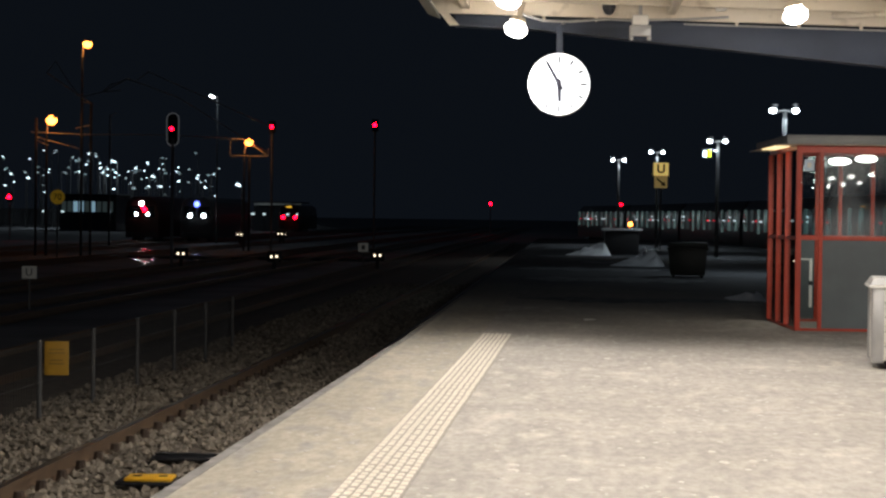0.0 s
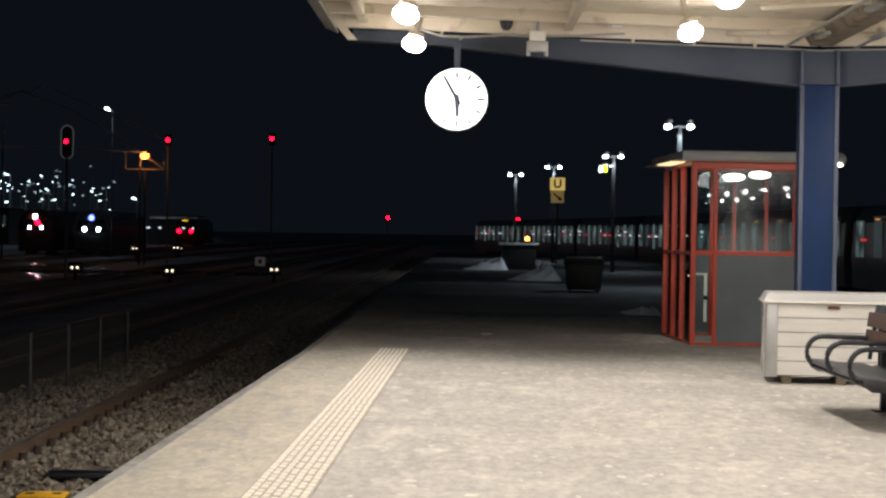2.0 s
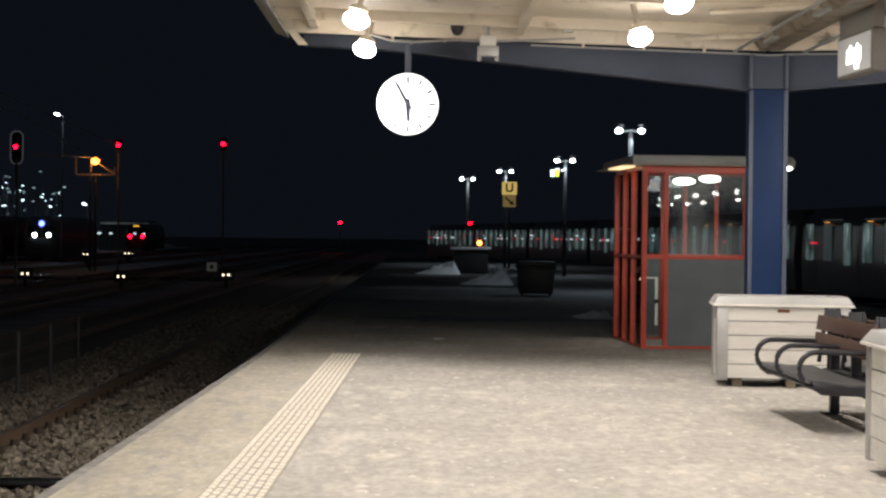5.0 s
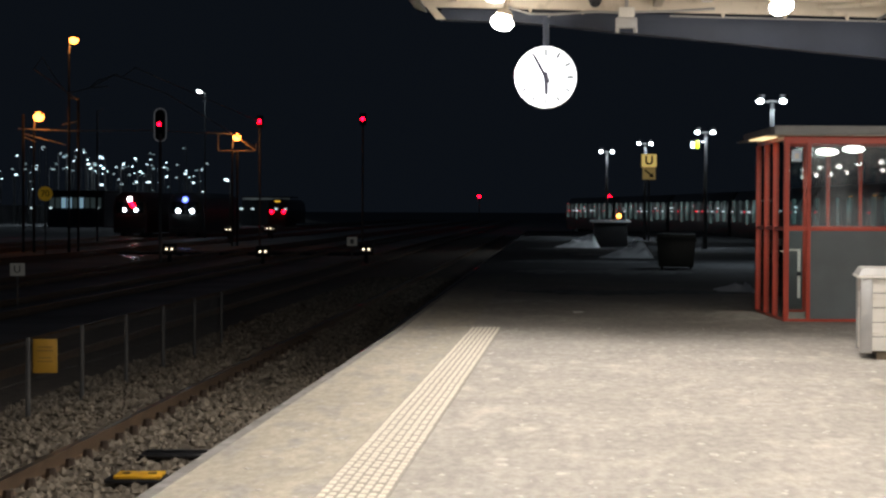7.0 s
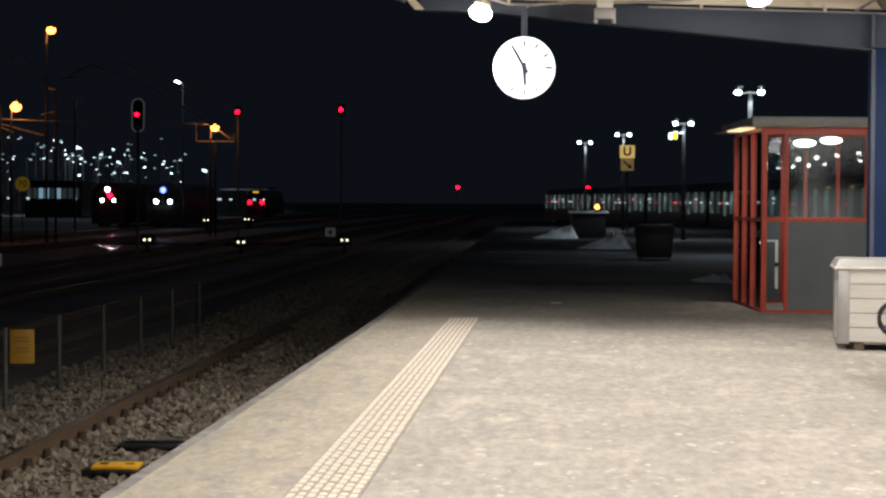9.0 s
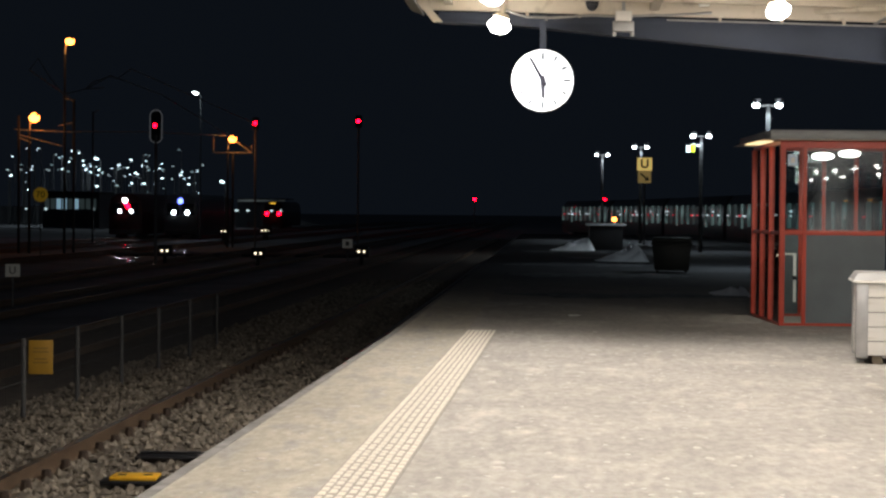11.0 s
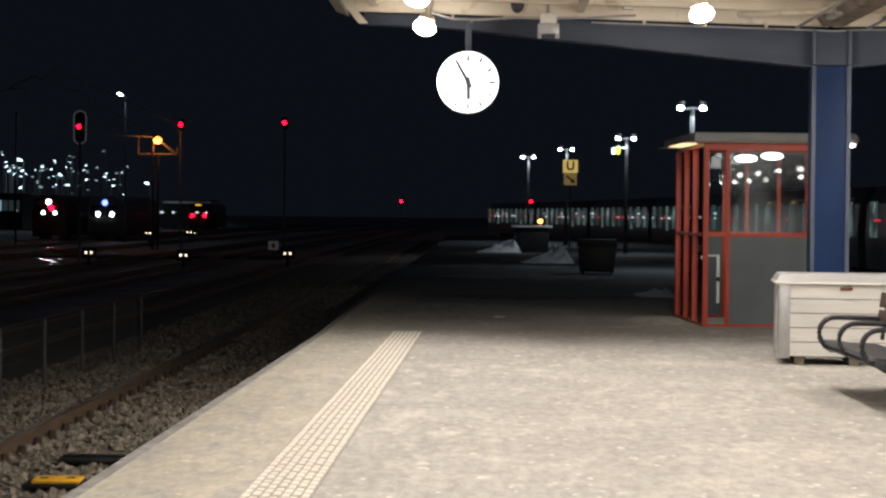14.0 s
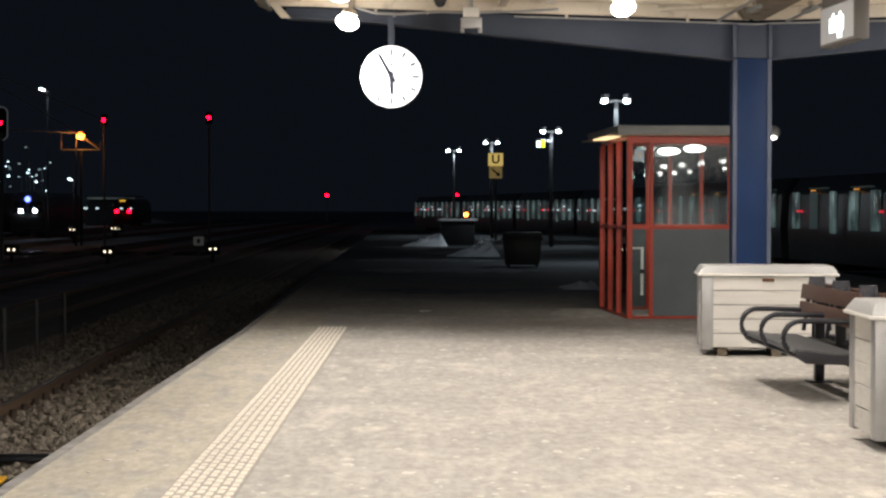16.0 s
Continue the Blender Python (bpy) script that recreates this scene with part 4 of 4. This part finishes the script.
def signal(at, h, pill=False, lamp=M_REDLIGHT, r=0.13):
    s = thing("rail_signal", "tall black rail signal showing a red light" if not pill else "black rail signal with pale rimmed backboard showing red", "rail signal", at, "red rail signals")
    part("mast", cyl(0.07, 0, h - 0.4, seg=10), M_GREYMAST, s)
    if pill:
        pts = []
        for a in range(0, 360, 15):
            ca, sa = math.cos(radians(a)), math.sin(radians(a))
            pts.append((0.27 * ca, h + (0.44 if sa >= 0 else -0.48) + 0.27 * sa))
        part("backboard", prism(pts, 0.0, 0.03), M_BLACK, s)
        ring = [(x, -0.02, z) for x, z in pts]
        part("rim", tube(ring + [ring[0]], 0.022, 6), M_RIM, s, "pale rim")
    else:
        part("backboard", box(-0.22, 0.22, 0.0, 0.06, h - 0.42, h + 0.4, 0.05), M_BLACK, s)
    part("hood", cyl(r + 0.05, 0, 0.25, seg=16, m=pose(0, -0.01, h) @ Matrix.Rotation(radians(90), 4, "X")), M_BLACK, s)
    part("lens", ball(r, 1, 0.35, 1, (0, -0.27, h)), lamp, s, "glowing red lens")
    return s


# Rim glows faintly in place of light caught by its pale edge.
M_RIM = mat("pale_rim", (0.6, 0.6, 0.6), 0.5, vary=0.1, bump=0, emit=(0.6, 0.62, 0.66), power=0.09)
signal(pose(-17.62, 80, -1.0), 6.25, True, r=0.085)
signal(pose(-19.69, 120, -1.0), 8.33, r=0.13)
signal(pose(-12.78, 120, -1.0), 8.5, r=0.13)
signal(pose(-10.85, 260, -1.0), 4.4, r=0.22)
signal(pose(-46.9, 150, -1.0), 3.66, r=0.18)
signal(pose(6.03, 200, -1.0), 4.0, r=0.18)


def sodium_lamp(at, h, r, label="tall street lamp glowing orange"):
    s = thing("sodium_lamp", label, "street lamp", at, "orange street lamps")
    part("mast", cyl(0.085, 0, h - 0.7, 0.05, 12), M_DARKPOLE, s)
    part("arm", tube([(0, 0, h - 0.75), (0.1, -0.1, h - 0.1), (0.35, -0.3, h + 0.1)], 0.05), M_LITPOLE, s)
    part("lantern", box(0.1, 0.62, -0.5, -0.1, h + 0.06, h + 0.2, 0.05), M_BLACK, s)
    part("bulb", ball(r, 1, 1, 0.9, (0.36, -0.3, h - 0.02)), M_ORANGE, s, "glowing orange bulb")
    return s


# Pale tone on arms near lamps, against near-black masts, stands for lamplight.
M_LITPOLE = mat("lit_pole_steel", (0.4, 0.38, 0.35), 0.5, vary=0.15, bump=0.02)
sodium_lamp(pose(-27.2, 100, -1.0), 11.9, 0.26)
sodium_lamp(pose(-29.2, 100, -1.0), 7.62, 0.3)
sodium_lamp(pose(-21.55, 120, -1.0), 7.3, 0.28)
for p, e in (((-26.85, 99, 10.5), 42), ((-28.85, 99, 6.2), 26), ((-21.2, 119, 5.9), 36)):
    lamp_light("sodium_light", "POINT", e, (1.0, 0.45, 0.12), pose(*p), 0.3)


def mast(at, h, arms):
    s = thing("overhead_line_mast", "steel overhead line mast with bracket arms", "mast", at, "overhead line masts")
    part("column", box(-0.06, 0.06, -0.06, 0.06, 0, h, 0.015), M_DARKPOLE, s)
    for z0, x1, z1 in arms:
        part("bracket_arm", tube([(0, 0, z0), (x1, 0, z1)], 0.032, 6), M_LITPOLE, s)
    return s


mast(pose(-29.8, 100, -1.0), 7.74, ((6.93, 3.0, 6.82), (6.93, -0.3, 6.95), (6.66, 2.45, 6.03), (6.5, 0.7, 6.2)))
mast(pose(-26.83, 100.6, -1.0), 8.7, ((8.6, -0.6, 8.75), (7.4, -0.9, 7.2)))
mast(pose(-33.26, 130, -1.0), 9.6, ((9.5, 0.45, 9.75),))
portal = thing("lamp_bracket", "pale steel bracket frame below an orange lamp", "bracket", pose(-21.27, 120.25, -1.0))
part("post", box(-0.06, 0.06, 0.05, 0.17, 0, 6.36, 0.01), M_BLACK, portal)
part("cross_tube", tube([(-1.28, 0, 7.5), (-1.28, 0, 6.42), (-1.22, 0, 6.38), (1.22, 0, 6.38), (1.28, 0, 6.42), (1.28, 0, 6.91)], 0.036, 8), M_LITPOLE, portal, "pale tube bent up at both ends")
part("strut", tube([(0.05, -0.1, 7.25), (1.16, -0.02, 6.47)], 0.045, 6), M_LITPOLE, portal)
for pts in (((-26.83, 100.6, 7.6), (-26.3, 90, 8.5), (-25.85, 90, 9.1), (-25.2, 90, 8.07), (-24.55, 90, 7.27), (-23.4, 90, 7.56), (-22.5, 90, 7.63)), ((-23.4, 90, 7.58), (-23.0, 90, 7.95), (-22.66, 90, 8.02), (-22.1, 90, 8.25), (-21.8, 90, 8.08), (-21.1, 90, 8.58), (-19.69, 120, 7.3)), ((-23.4, 90, 7.56), (-22.2, 90, 8.2), (-21.5, 90, 8.0), (-20.6, 95, 7.6), (-19.99, 120.25, 5.6)), ((-26.8, 100, 5.83), (-24.5, 108, 6.2), (-21.5, 120, 6.5))):
    thing("overhead_wire", "thin overhead line wires spanning the yard", "wire", bm=tube(pts, 0.032, 5), material=M_LITPOLE, group="overhead wires")


def street_lamp(at, h, r, glow_mat, arm=0.5, tilt=20, group="white lamps beyond the yard"):
    s = thing("street_lamp", "distant street lamp with a cool white head", "street lamp", at, group)
    part("mast", cyl(0.07, 0, h, 0.045, 8), M_DARKPOLE, s)
    part("arm", tube([(0, 0, h - 0.05), (-arm, -0.1, h + 0.12)], 0.04, 6), M_LITPOLE, s)
    head = ball(r, 1.7, 1, 0.62, (0, 0, 0), 10)
    bmesh.ops.transform(head, matrix=pose(-arm, -0.1, h + 0.08, 0, tilt, 0), verts=head.verts[:])
    part("head", head, glow_mat, s, "glowing head")
    return s


street_lamp(pose(-29.25, 150, -1.0), 12.2, 0.15, M_WHITELIGHT, 0.45)
street_lamp(pose(-23.5, 130, -1.0), 4.5, 0.11, M_COOL, 0.25)
rnd = random.Random(11)
for i in range(110):
    x = rnd.uniform(-84, -50.5)
    top = rnd.triangular(3.6, 9.6, 6.6) if rnd.random() < 0.75 else rnd.uniform(7.0, 10.2)
    y = 262 + rnd.uniform(-8, 40)
    street_lamp(pose(x * y / 262, y, -1.0), 1.0 + top * y / 262, rnd.uniform(0.06, 0.145), (M_COOL, M_DIMLAMP, M_COOL, M_FAINT)[i % 4], rnd.choice((-0.4, 0.4)), rnd.uniform(-35, 35))
thing("far_bank", "dark sloping bank with lamps far beyond the yard", "bank", kind="structure", bm=prism([(-130, -1.0), (-40, -1.0), (-52, 1.2), (-75, 2.0), (-130, 2.0)], 320, 340), material=M_GROUND)

speed = thing("speed_sign", "round yellow speed sign reading 70", "sign", pose(-25.7, 90, 2.22))
part("disc", cyl(0.37, -0.02, 0.02, m=Matrix.Rotation(radians(90), 4, "X"), seg=32), M_SPEED, speed)
letter("70", 0.46, pose(0, -0.026, 0, 90), M_BLACK, speed)
part("pole", cyl(0.04, -3.22, -0.36, seg=8), M_POLE, speed)

small_u = thing("track_letter_sign", "small pale square sign with the letter U", "sign", pose(-13.57, 45, -0.06))
part("plate", box(-0.19, 0.19, -0.015, 0.015, -0.16, 0.16, 0.012), M_PALESIGN, small_u)
letter("U", 0.27, pose(0, -0.022, 0, 90), M_BLACK, small_u)
part("pole", cyl(0.03, -0.95, -0.16, seg=8), M_POLE, small_u)
white_sign = thing("track_letter_sign", "small pale square sign low beside the track", "sign", pose(-9.55, 85, -0.02))
part("plate", box(-0.24, 0.24, -0.015, 0.015, -0.21, 0.21, 0.012), M_PALESIGN, white_sign)
part("mark_bar", box(-0.08, 0.08, -0.022, -0.017, -0.1, 0.1), M_POLE, white_sign)
part("pole", cyl(0.03, -0.97, -0.2, seg=8), M_POLE, white_sign)


def dwarf_signal(at):
    s = thing("dwarf_signal", "low black ground signal with two small white lights", "ground signal", at, "ground signals")
    part("case", box(-0.32, 0.32, 0.0, 0.2, 0.35, 0.85, 0.05), M_BLACK, s)
    part("foot", box(-0.08, 0.08, 0.05, 0.15, 0, 0.349, 0.01), M_BLACK, s)
    for x in (-0.12, 0.12):
        part("lens", ball(0.055, 1, 0.5, 1, (x, -0.02, 0.6), 10), M_WARMLIGHT, s, "warm white lens")
    return s


ds = dwarf_signal(pose(-17.21, 80, -0.92))
for x, y, z in ((-12.99, 80, -1.0), (-8.36, 80, -0.88), (-19.09, 120, 0.6), (-19.04, 121, -0.46), (-21.83, 120, -0.5), (-20.2, 128, 0.62)):
    copy_thing(ds, pose(x, y, min(z, -0.42)))


# ---- trains in the distance ----
def loco(at, body, lamps, label):
    s = thing("train_front", label, "train", at)
    part("body", prism([(-1.4, 0.25), (1.4, 0.25), (1.42, 2.2), (1.25, 3.3), (0.7, 3.7), (-0.7, 3.7), (-1.25, 3.3), (-1.42, 2.2)], 0, 18, 0.08), body, s)
    for x in (-0.62, 0.62):
        part("windscreen", box(x - 0.5, x + 0.5, -0.03, -0.005, 1.95, 2.9, 0.01), M_DARKGLASS, s)
    part("buffer_beam", box(-1.3, 1.3, -0.25, -0.005, 0.25, 0.7, 0.03), M_BLACK, s)
    for x in (-0.85, 0.85):
        part("bogie", box(x - 0.2, x + 0.2, 1, 4, 0.0, 0.249, 0.03), M_BLACK, s)
    for x, z, r, m in lamps:
        part("lamp", ball(r, 1, 0.5, 1, (x, -0.1, z), 12), m, s, "glowing lamp")
    return s


loco(pose(-35.6, 150, -0.85), M_TRAINRED, ((0.0, 3.12, 0.2, M_WHITELIGHT), (0.26, 2.6, 0.17, M_REDLIGHT), (-0.45, 2.21, 0.14, M_WHITELIGHT), (0.53, 2.21, 0.14, M_WHITELIGHT), (0.1, 2.8, 0.13, M_REDLIGHT)), "dark red train front with white and red lamps")
loco(pose(-30.9, 150, -0.85), M_TRAINGREY, ((0.0, 3.1, 0.24, M_BLUELIGHT), (-0.57, 2.14, 0.18, M_WHITELIGHT), (0.58, 2.14, 0.18, M_WHITELIGHT)), "grey train front with bluish top lamp and white headlamps")
loco(pose(-38.5, 250, -0.85), M_TRAINRED, ((-0.85, 1.95, 0.24, M_REDLIGHT), (0.85, 1.95, 0.24, M_REDLIGHT)), "dark red train leaving with two red tail lamps")
tail = thing("destination_display", "amber lit display above the train's windscreen", "display", pose(-38.5, 249.8, 2.55))
part("panel", box(-0.4, 0.4, -0.04, 0.0, -0.1, 0.1), M_AMBER, tail)
part("frame", box(-0.6, 0.6, 0.001, 0.19, -0.15, 0.15, 0.02), M_BLACK, tail)

block = thing("far_building", "distant low building with rows of bluish lit windows", "building", pose(-65, 240, -1.0))
part("wall", box(-3.2, 4.5, 0, 8, 0, 4.6), M_TRAINGREY, block)
part("roof", box(-3.4, 4.7, -0.2, 8.2, 4.602, 4.9, 0.05), M_BLACK, block)
for i in range(9):
    part("window", box(-2.9 + 0.8 * i, -2.3 + 0.8 * i, -0.06, -0.002, 2.5, 3.9), M_BLUEWIN if i in (2, 3, 5) else M_DIMWIN, block)
shed = thing("far_shed", "long dark shed with a pale fascia glowing as if lit", "building", pose(-42, 262, -1.0))
part("wall", box(-3.6, 3.6, 0, 6, 0, 3.8), M_TRAINGREY, shed)
part("roof", box(-3.8, 3.8, -0.3, 6.2, 4.12, 4.3, 0.04), M_BLACK, shed)
part("fascia", box(-3.5, 3.4, -0.25, -0.002, 3.82, 4.1, 0.02), M_PALEFASCIA, shed, "pale fascia board glowing as if lit")
for i in range(16):
    x = -70 + 2.3 * i + rnd.uniform(-0.7, 0.7)
    if -67 < x < -61.5:
        continue
    t = thing("parked_car_lamp", "small low white lamp at the far edge of the yard", "lamp", pose(x, 240, -1.0), "low lamps at the yard edge")
    part("post", cyl(0.04, 0, 2.4, seg=6), M_BLACK, t)
    part("glass", ball(0.14, rnd.uniform(1, 2.2), 1, 1, (0, -0.05, 2.5), 8), M_DIMLAMP, t)


M_DOORLAMP = glow("orange_door_lamp", (1.0, 0.42, 0.08), 0.8)
M_SPOT = glow("white_window_lamp", (0.8, 0.92, 1.0), 0.75)


def car(at):
    s = thing("passenger_car", "dark passenger train car with dim greenish lit windows", "train car", at, "standing train")
    part("body", prism([(-1.4, 0.3), (1.4, 0.3), (1.45, 1.6), (1.4, 2.9), (0.9, 3.6), (-0.9, 3.6), (-1.4, 2.9), (-1.45, 1.6)], -12, 12, 0.06), M_TRAINGREY, s)
    for y in (-8.5, 8.5):
        part("bogie", box(-1.1, 1.1, y - 1.4, y + 1.4, 0, 0.299, 0.03), M_BLACK, s)
    for i in range(10):
        y = -10.8 + 2.4 * i
        low = 1.42 if i in (2, 7) else 1.56
        w = 0.4 if i in (2, 3, 7) else 0.52
        part("window", box(-1.475, -1.452, y - w, y + w, low, 2.97, 0.01), M_LITWINDOW if i not in (4, 8) else M_DIMWIN, s)
    return s


route = ((18.6, 48), (16.9, 73), (15.1, 98), (13.2, 123), (10.6, 148), (7.0, 173), (2.6, 197.5))
cars = []
for (xa, ya), (xb, yb) in zip(route, route[1:]):
    turn = math.degrees(math.atan2(-(xb - xa), yb - ya))
    at = pose((xa + xb) / 2, (ya + yb) / 2, -0.8, 0, 0, turn)
    cars.append(copy_thing(cars[0], at) if cars else car(at))
for i, c in enumerate(cars):
    # Red streaks glow in place of red lamps reflected on the car sides.
    for _ in range(3 if i < 2 else 5):
        y = rnd.uniform(-11, 11)
        part("red_reflection", box(-1.49, -1.46, y, y + rnd.uniform(0.25, 0.9), 2.2, 2.27), M_REDDIM, c, "thin glowing red streak standing for a reflection")
    for _ in range(0 if i < 2 else 9):
        y = rnd.uniform(-11.2, 11)
        z = rnd.choice((2.16, 2.2, 2.45))
        part("window_lamp", box(-1.495, -1.478, y, y + rnd.uniform(0.3, 1.0), z, z + rnd.uniform(0.06, 0.13)), M_SPOT, c)
    for y in ((-9.5, -5.6, -1.5, 3.2, 8.4) if i < 2 else ()):
        part("door_lamp", box(-1.50, -1.43, y - 0.15, y + 0.3, 3.01, 3.045), M_DOORLAMP, c)
        # Pale line over the windows, made to glow on the car's roof edge.
        part("glow_strip", box(-1.32, -1.26, y - 1.3, y + 1.2, 3.10, 3.13), M_DIMWIN, c, "faintly glowing pale strip along the roof edge")
for p, e in (((-29.7, 148.5, 10.6), 220), ((-66, 258, 9.5), 3500), ((-23.7, 129, 3.2), 16)):
    lamp_light("yard_lamp_light", "POINT", e, (0.75, 0.9, 1.0), pose(*p), 0.3)
rear = thing("tail_lamp", "red tail lamp on a pole behind the train", "lamp", pose(2.3, 198.5, -1.0))
part("post", cyl(0.05, 0, 3.4, seg=8), M_BLACK, rear)
part("lens", ball(0.28, 1.4, 0.5, 0.8, (0, -0.1, 3.4), 10), M_REDLIGHT, rear)

# ---- tactile strip ----
strip = thing("tactile_strip", "pale ribbed tactile guide strip along the platform", "tactile strip", pose(-1.052, 9.4, 0.004, 0, 0, -0.8), kind="structure")
tile_bm = bmesh.new()
add_box(tile_bm, -0.192, 0.192, 0.002, 0.298, 0.0, 0.008)
for i in range(7):
    x = -0.159 + 0.053 * i
    for j in range(-1, 2):
        y0 = max(0.006, 0.15 * j + 0.075 * (i % 2) + 0.01)
        y1 = min(0.294, 0.15 * j + 0.075 * (i % 2) + 0.108)
        if y1 - y0 < 0.03:
            continue
        vs = add_box(tile_bm, x - 0.0195, x + 0.0195, y0, y1, 0.008, 0.0135)
        for v in vs:
            if v.co.z > 0.012:
                v.co.x += 0.004 if v.co.x < x else -0.004
                v.co.y += 0.006 if v.co.y < (y0 + y1) / 2 else -0.006
bmesh.ops.recalc_face_normals(tile_bm, faces=tile_bm.faces[:])
tile_me = mesh_of("tactile_tile", tile_bm, M_TACTILE, False)
tile_me.materials.append(M_TACBASE)
for p in list(tile_me.polygons)[:6]:
    p.material_index = 1
for i in range(-30, 45):
    ob = new("tactile_tile", tile_me)
    ob.parent = strip
    ob.location = (rnd.uniform(-0.003, 0.003), 0.3 * i, rnd.uniform(0, 0.0015))

# ---- sleepers of the near track ----
sleeper_bm = box(-1.25, 1.25, -0.13, 0.13, -0.16, 0.0, 0.02, 1)
sleeper_me = mesh_of("sleeper", sleeper_bm, M_SLEEPER, False)
clip_bm = cyl(0.058, 0.0, 0.095, 0.04, 8)
clip_me = mesh_of("rail_clip", clip_bm, M_CLIP, False)
for i in range(75):
    ob = new("sleeper", sleeper_me)
    ob.parent = near_track
    ob.location = (TRACK_X, 8 + 0.62 * i, -0.855)
    if i < 40:
        for x in (-0.86, -0.645, 0.645, 0.86):
            c = new("rail_clip", clip_me)
            c.parent = ob
            c.location = (x, 0, 0)


# ---- opposite platform with its own lit canopy, behind the viewer ----
thing("opposite_platform", "grey opposite platform beyond the tracks", "platform", kind="structure", bm=box(16.5, 24, -90, 2, -1.0, 0.0, 0.02), material=M_EDGE)
other = thing("opposite_canopy", "cream steel canopy over the opposite platform", "canopy", kind="structure")
part("roof_deck", box(16.2, 24.3, -90, 1.5, 3.95, 4.05, 0.01), M_CREAM, other)
for yc in (-2, -20, -38, -56, -74):
    part("column", box(20.05, 20.45, yc - 0.2, yc + 0.2, 0, 3.95, 0.01), M_BLUE, other)
for xr in (17.6, 21.5):
    for i in range(24):
        copy_thing(first, pose(xr, 0.5 - 3.6 * i, 3.51))

# ---- pale flecks of ice and grit on the platform ----
M_FLECK = mat("icy_grit", (0.50, 0.47, 0.42), 0.7, fine=60, coarse=20, vary=0.2, bump=0.1)
verts, faces = [], []
for _ in range(1200):
    y = 8.0 + 15.5 * rnd.random() ** 1.3
    x = edge_x(y) + 0.2 + rnd.random() * 7.4
    if abs(x + 1.052 - 0.014 * (y - 9.4)) < 0.24:
        continue
    r = rnd.uniform(0.007, 0.024) * (1 + (rnd.random() < 0.08))
    k = len(verts)
    n = 6
    a0 = rnd.uniform(0, 6.28)
    for j in range(n):
        a = a0 + 2 * math.pi * j / n
        q = r * rnd.uniform(0.6, 1.25)
        verts.append((x + q * math.cos(a) * 1.2, y + q * math.sin(a) * 1.6, -0.001))
    for j in range(n):
        vx, vy, _z = verts[k + j]
        verts.append((x + (vx - x) * 0.7, y + (vy - y) * 0.7, r * rnd.uniform(0.08, 0.2)))
    faces.append(tuple(range(k + n, k + 2 * n)))
    for j in range(n):
        faces.append((k + j, k + (j + 1) % n, k + n + (j + 1) % n, k + n + j))
me = bpy.data.meshes.new("grit")
me.from_pydata(verts, [], faces)
me.materials.append(M_FLECK)
tagged(new("grit", me), "pale flecks of ice and grit scattered on the platform", "grit", kind="stuff")

# ---- swept grit and litter by the booth ----
M_SANDHEAP = mat("swept_grit", (0.36, 0.34, 0.30), 0.9, fine=30, coarse=4, vary=0.25, bump=0.6, spec=0.15)
bm = bmesh.new()
ring = 22
crown = [bm.verts.new((0, 0, 0.075))]
levels = []
for q, hz in ((0.45, 0.06), (0.8, 0.03), (1.0, -0.002)):
    levels.append([bm.verts.new((0.42 * q * math.cos(2 * math.pi * k / ring) * rnd.uniform(0.85, 1.15), 0.75 * q * math.sin(2 * math.pi * k / ring) * rnd.uniform(0.85, 1.15), hz)) for k in range(ring)])
for k in range(ring):
    bm.faces.new((crown[0], levels[0][k], levels[0][(k + 1) % ring]))
    for a, c in zip(levels, levels[1:]):
        bm.faces.new((a[k], c[k], c[(k + 1) % ring], a[(k + 1) % ring]))
bmesh.ops.recalc_face_normals(bm, faces=bm.faces[:])
thing("grit_mound", "low mound of swept grit against the booth", "grit", pose(2.6, 25.9, 0), bm=bm, material=M_SANDHEAP)
paper = bmesh.new()
pv = [[paper.verts.new((0.055 * (i - 1.5), 0.05 * (j - 1.5), 0.004 + 0.03 * rnd.random())) for j in range(4)] for i in range(4)]
for i in range(3):
    for j in range(3):
        paper.faces.new((pv[i][j], pv[i + 1][j], pv[i + 1][j + 1], pv[i][j + 1]))
ret = bmesh.ops.extrude_face_region(paper, geom=paper.faces[:])
bmesh.ops.translate(paper, vec=(0, 0, 0.003), verts=[v for v in ret["geom"] if isinstance(v, bmesh.types.BMVert)])
bmesh.ops.recalc_face_normals(paper, faces=paper.faces[:])
thing("paper_scrap", "small crumpled pale paper scrap on the platform", "litter", pose(0.35, 26.4, 0.0, 0, 0, 20), bm=paper, material=M_RIMWHITE)
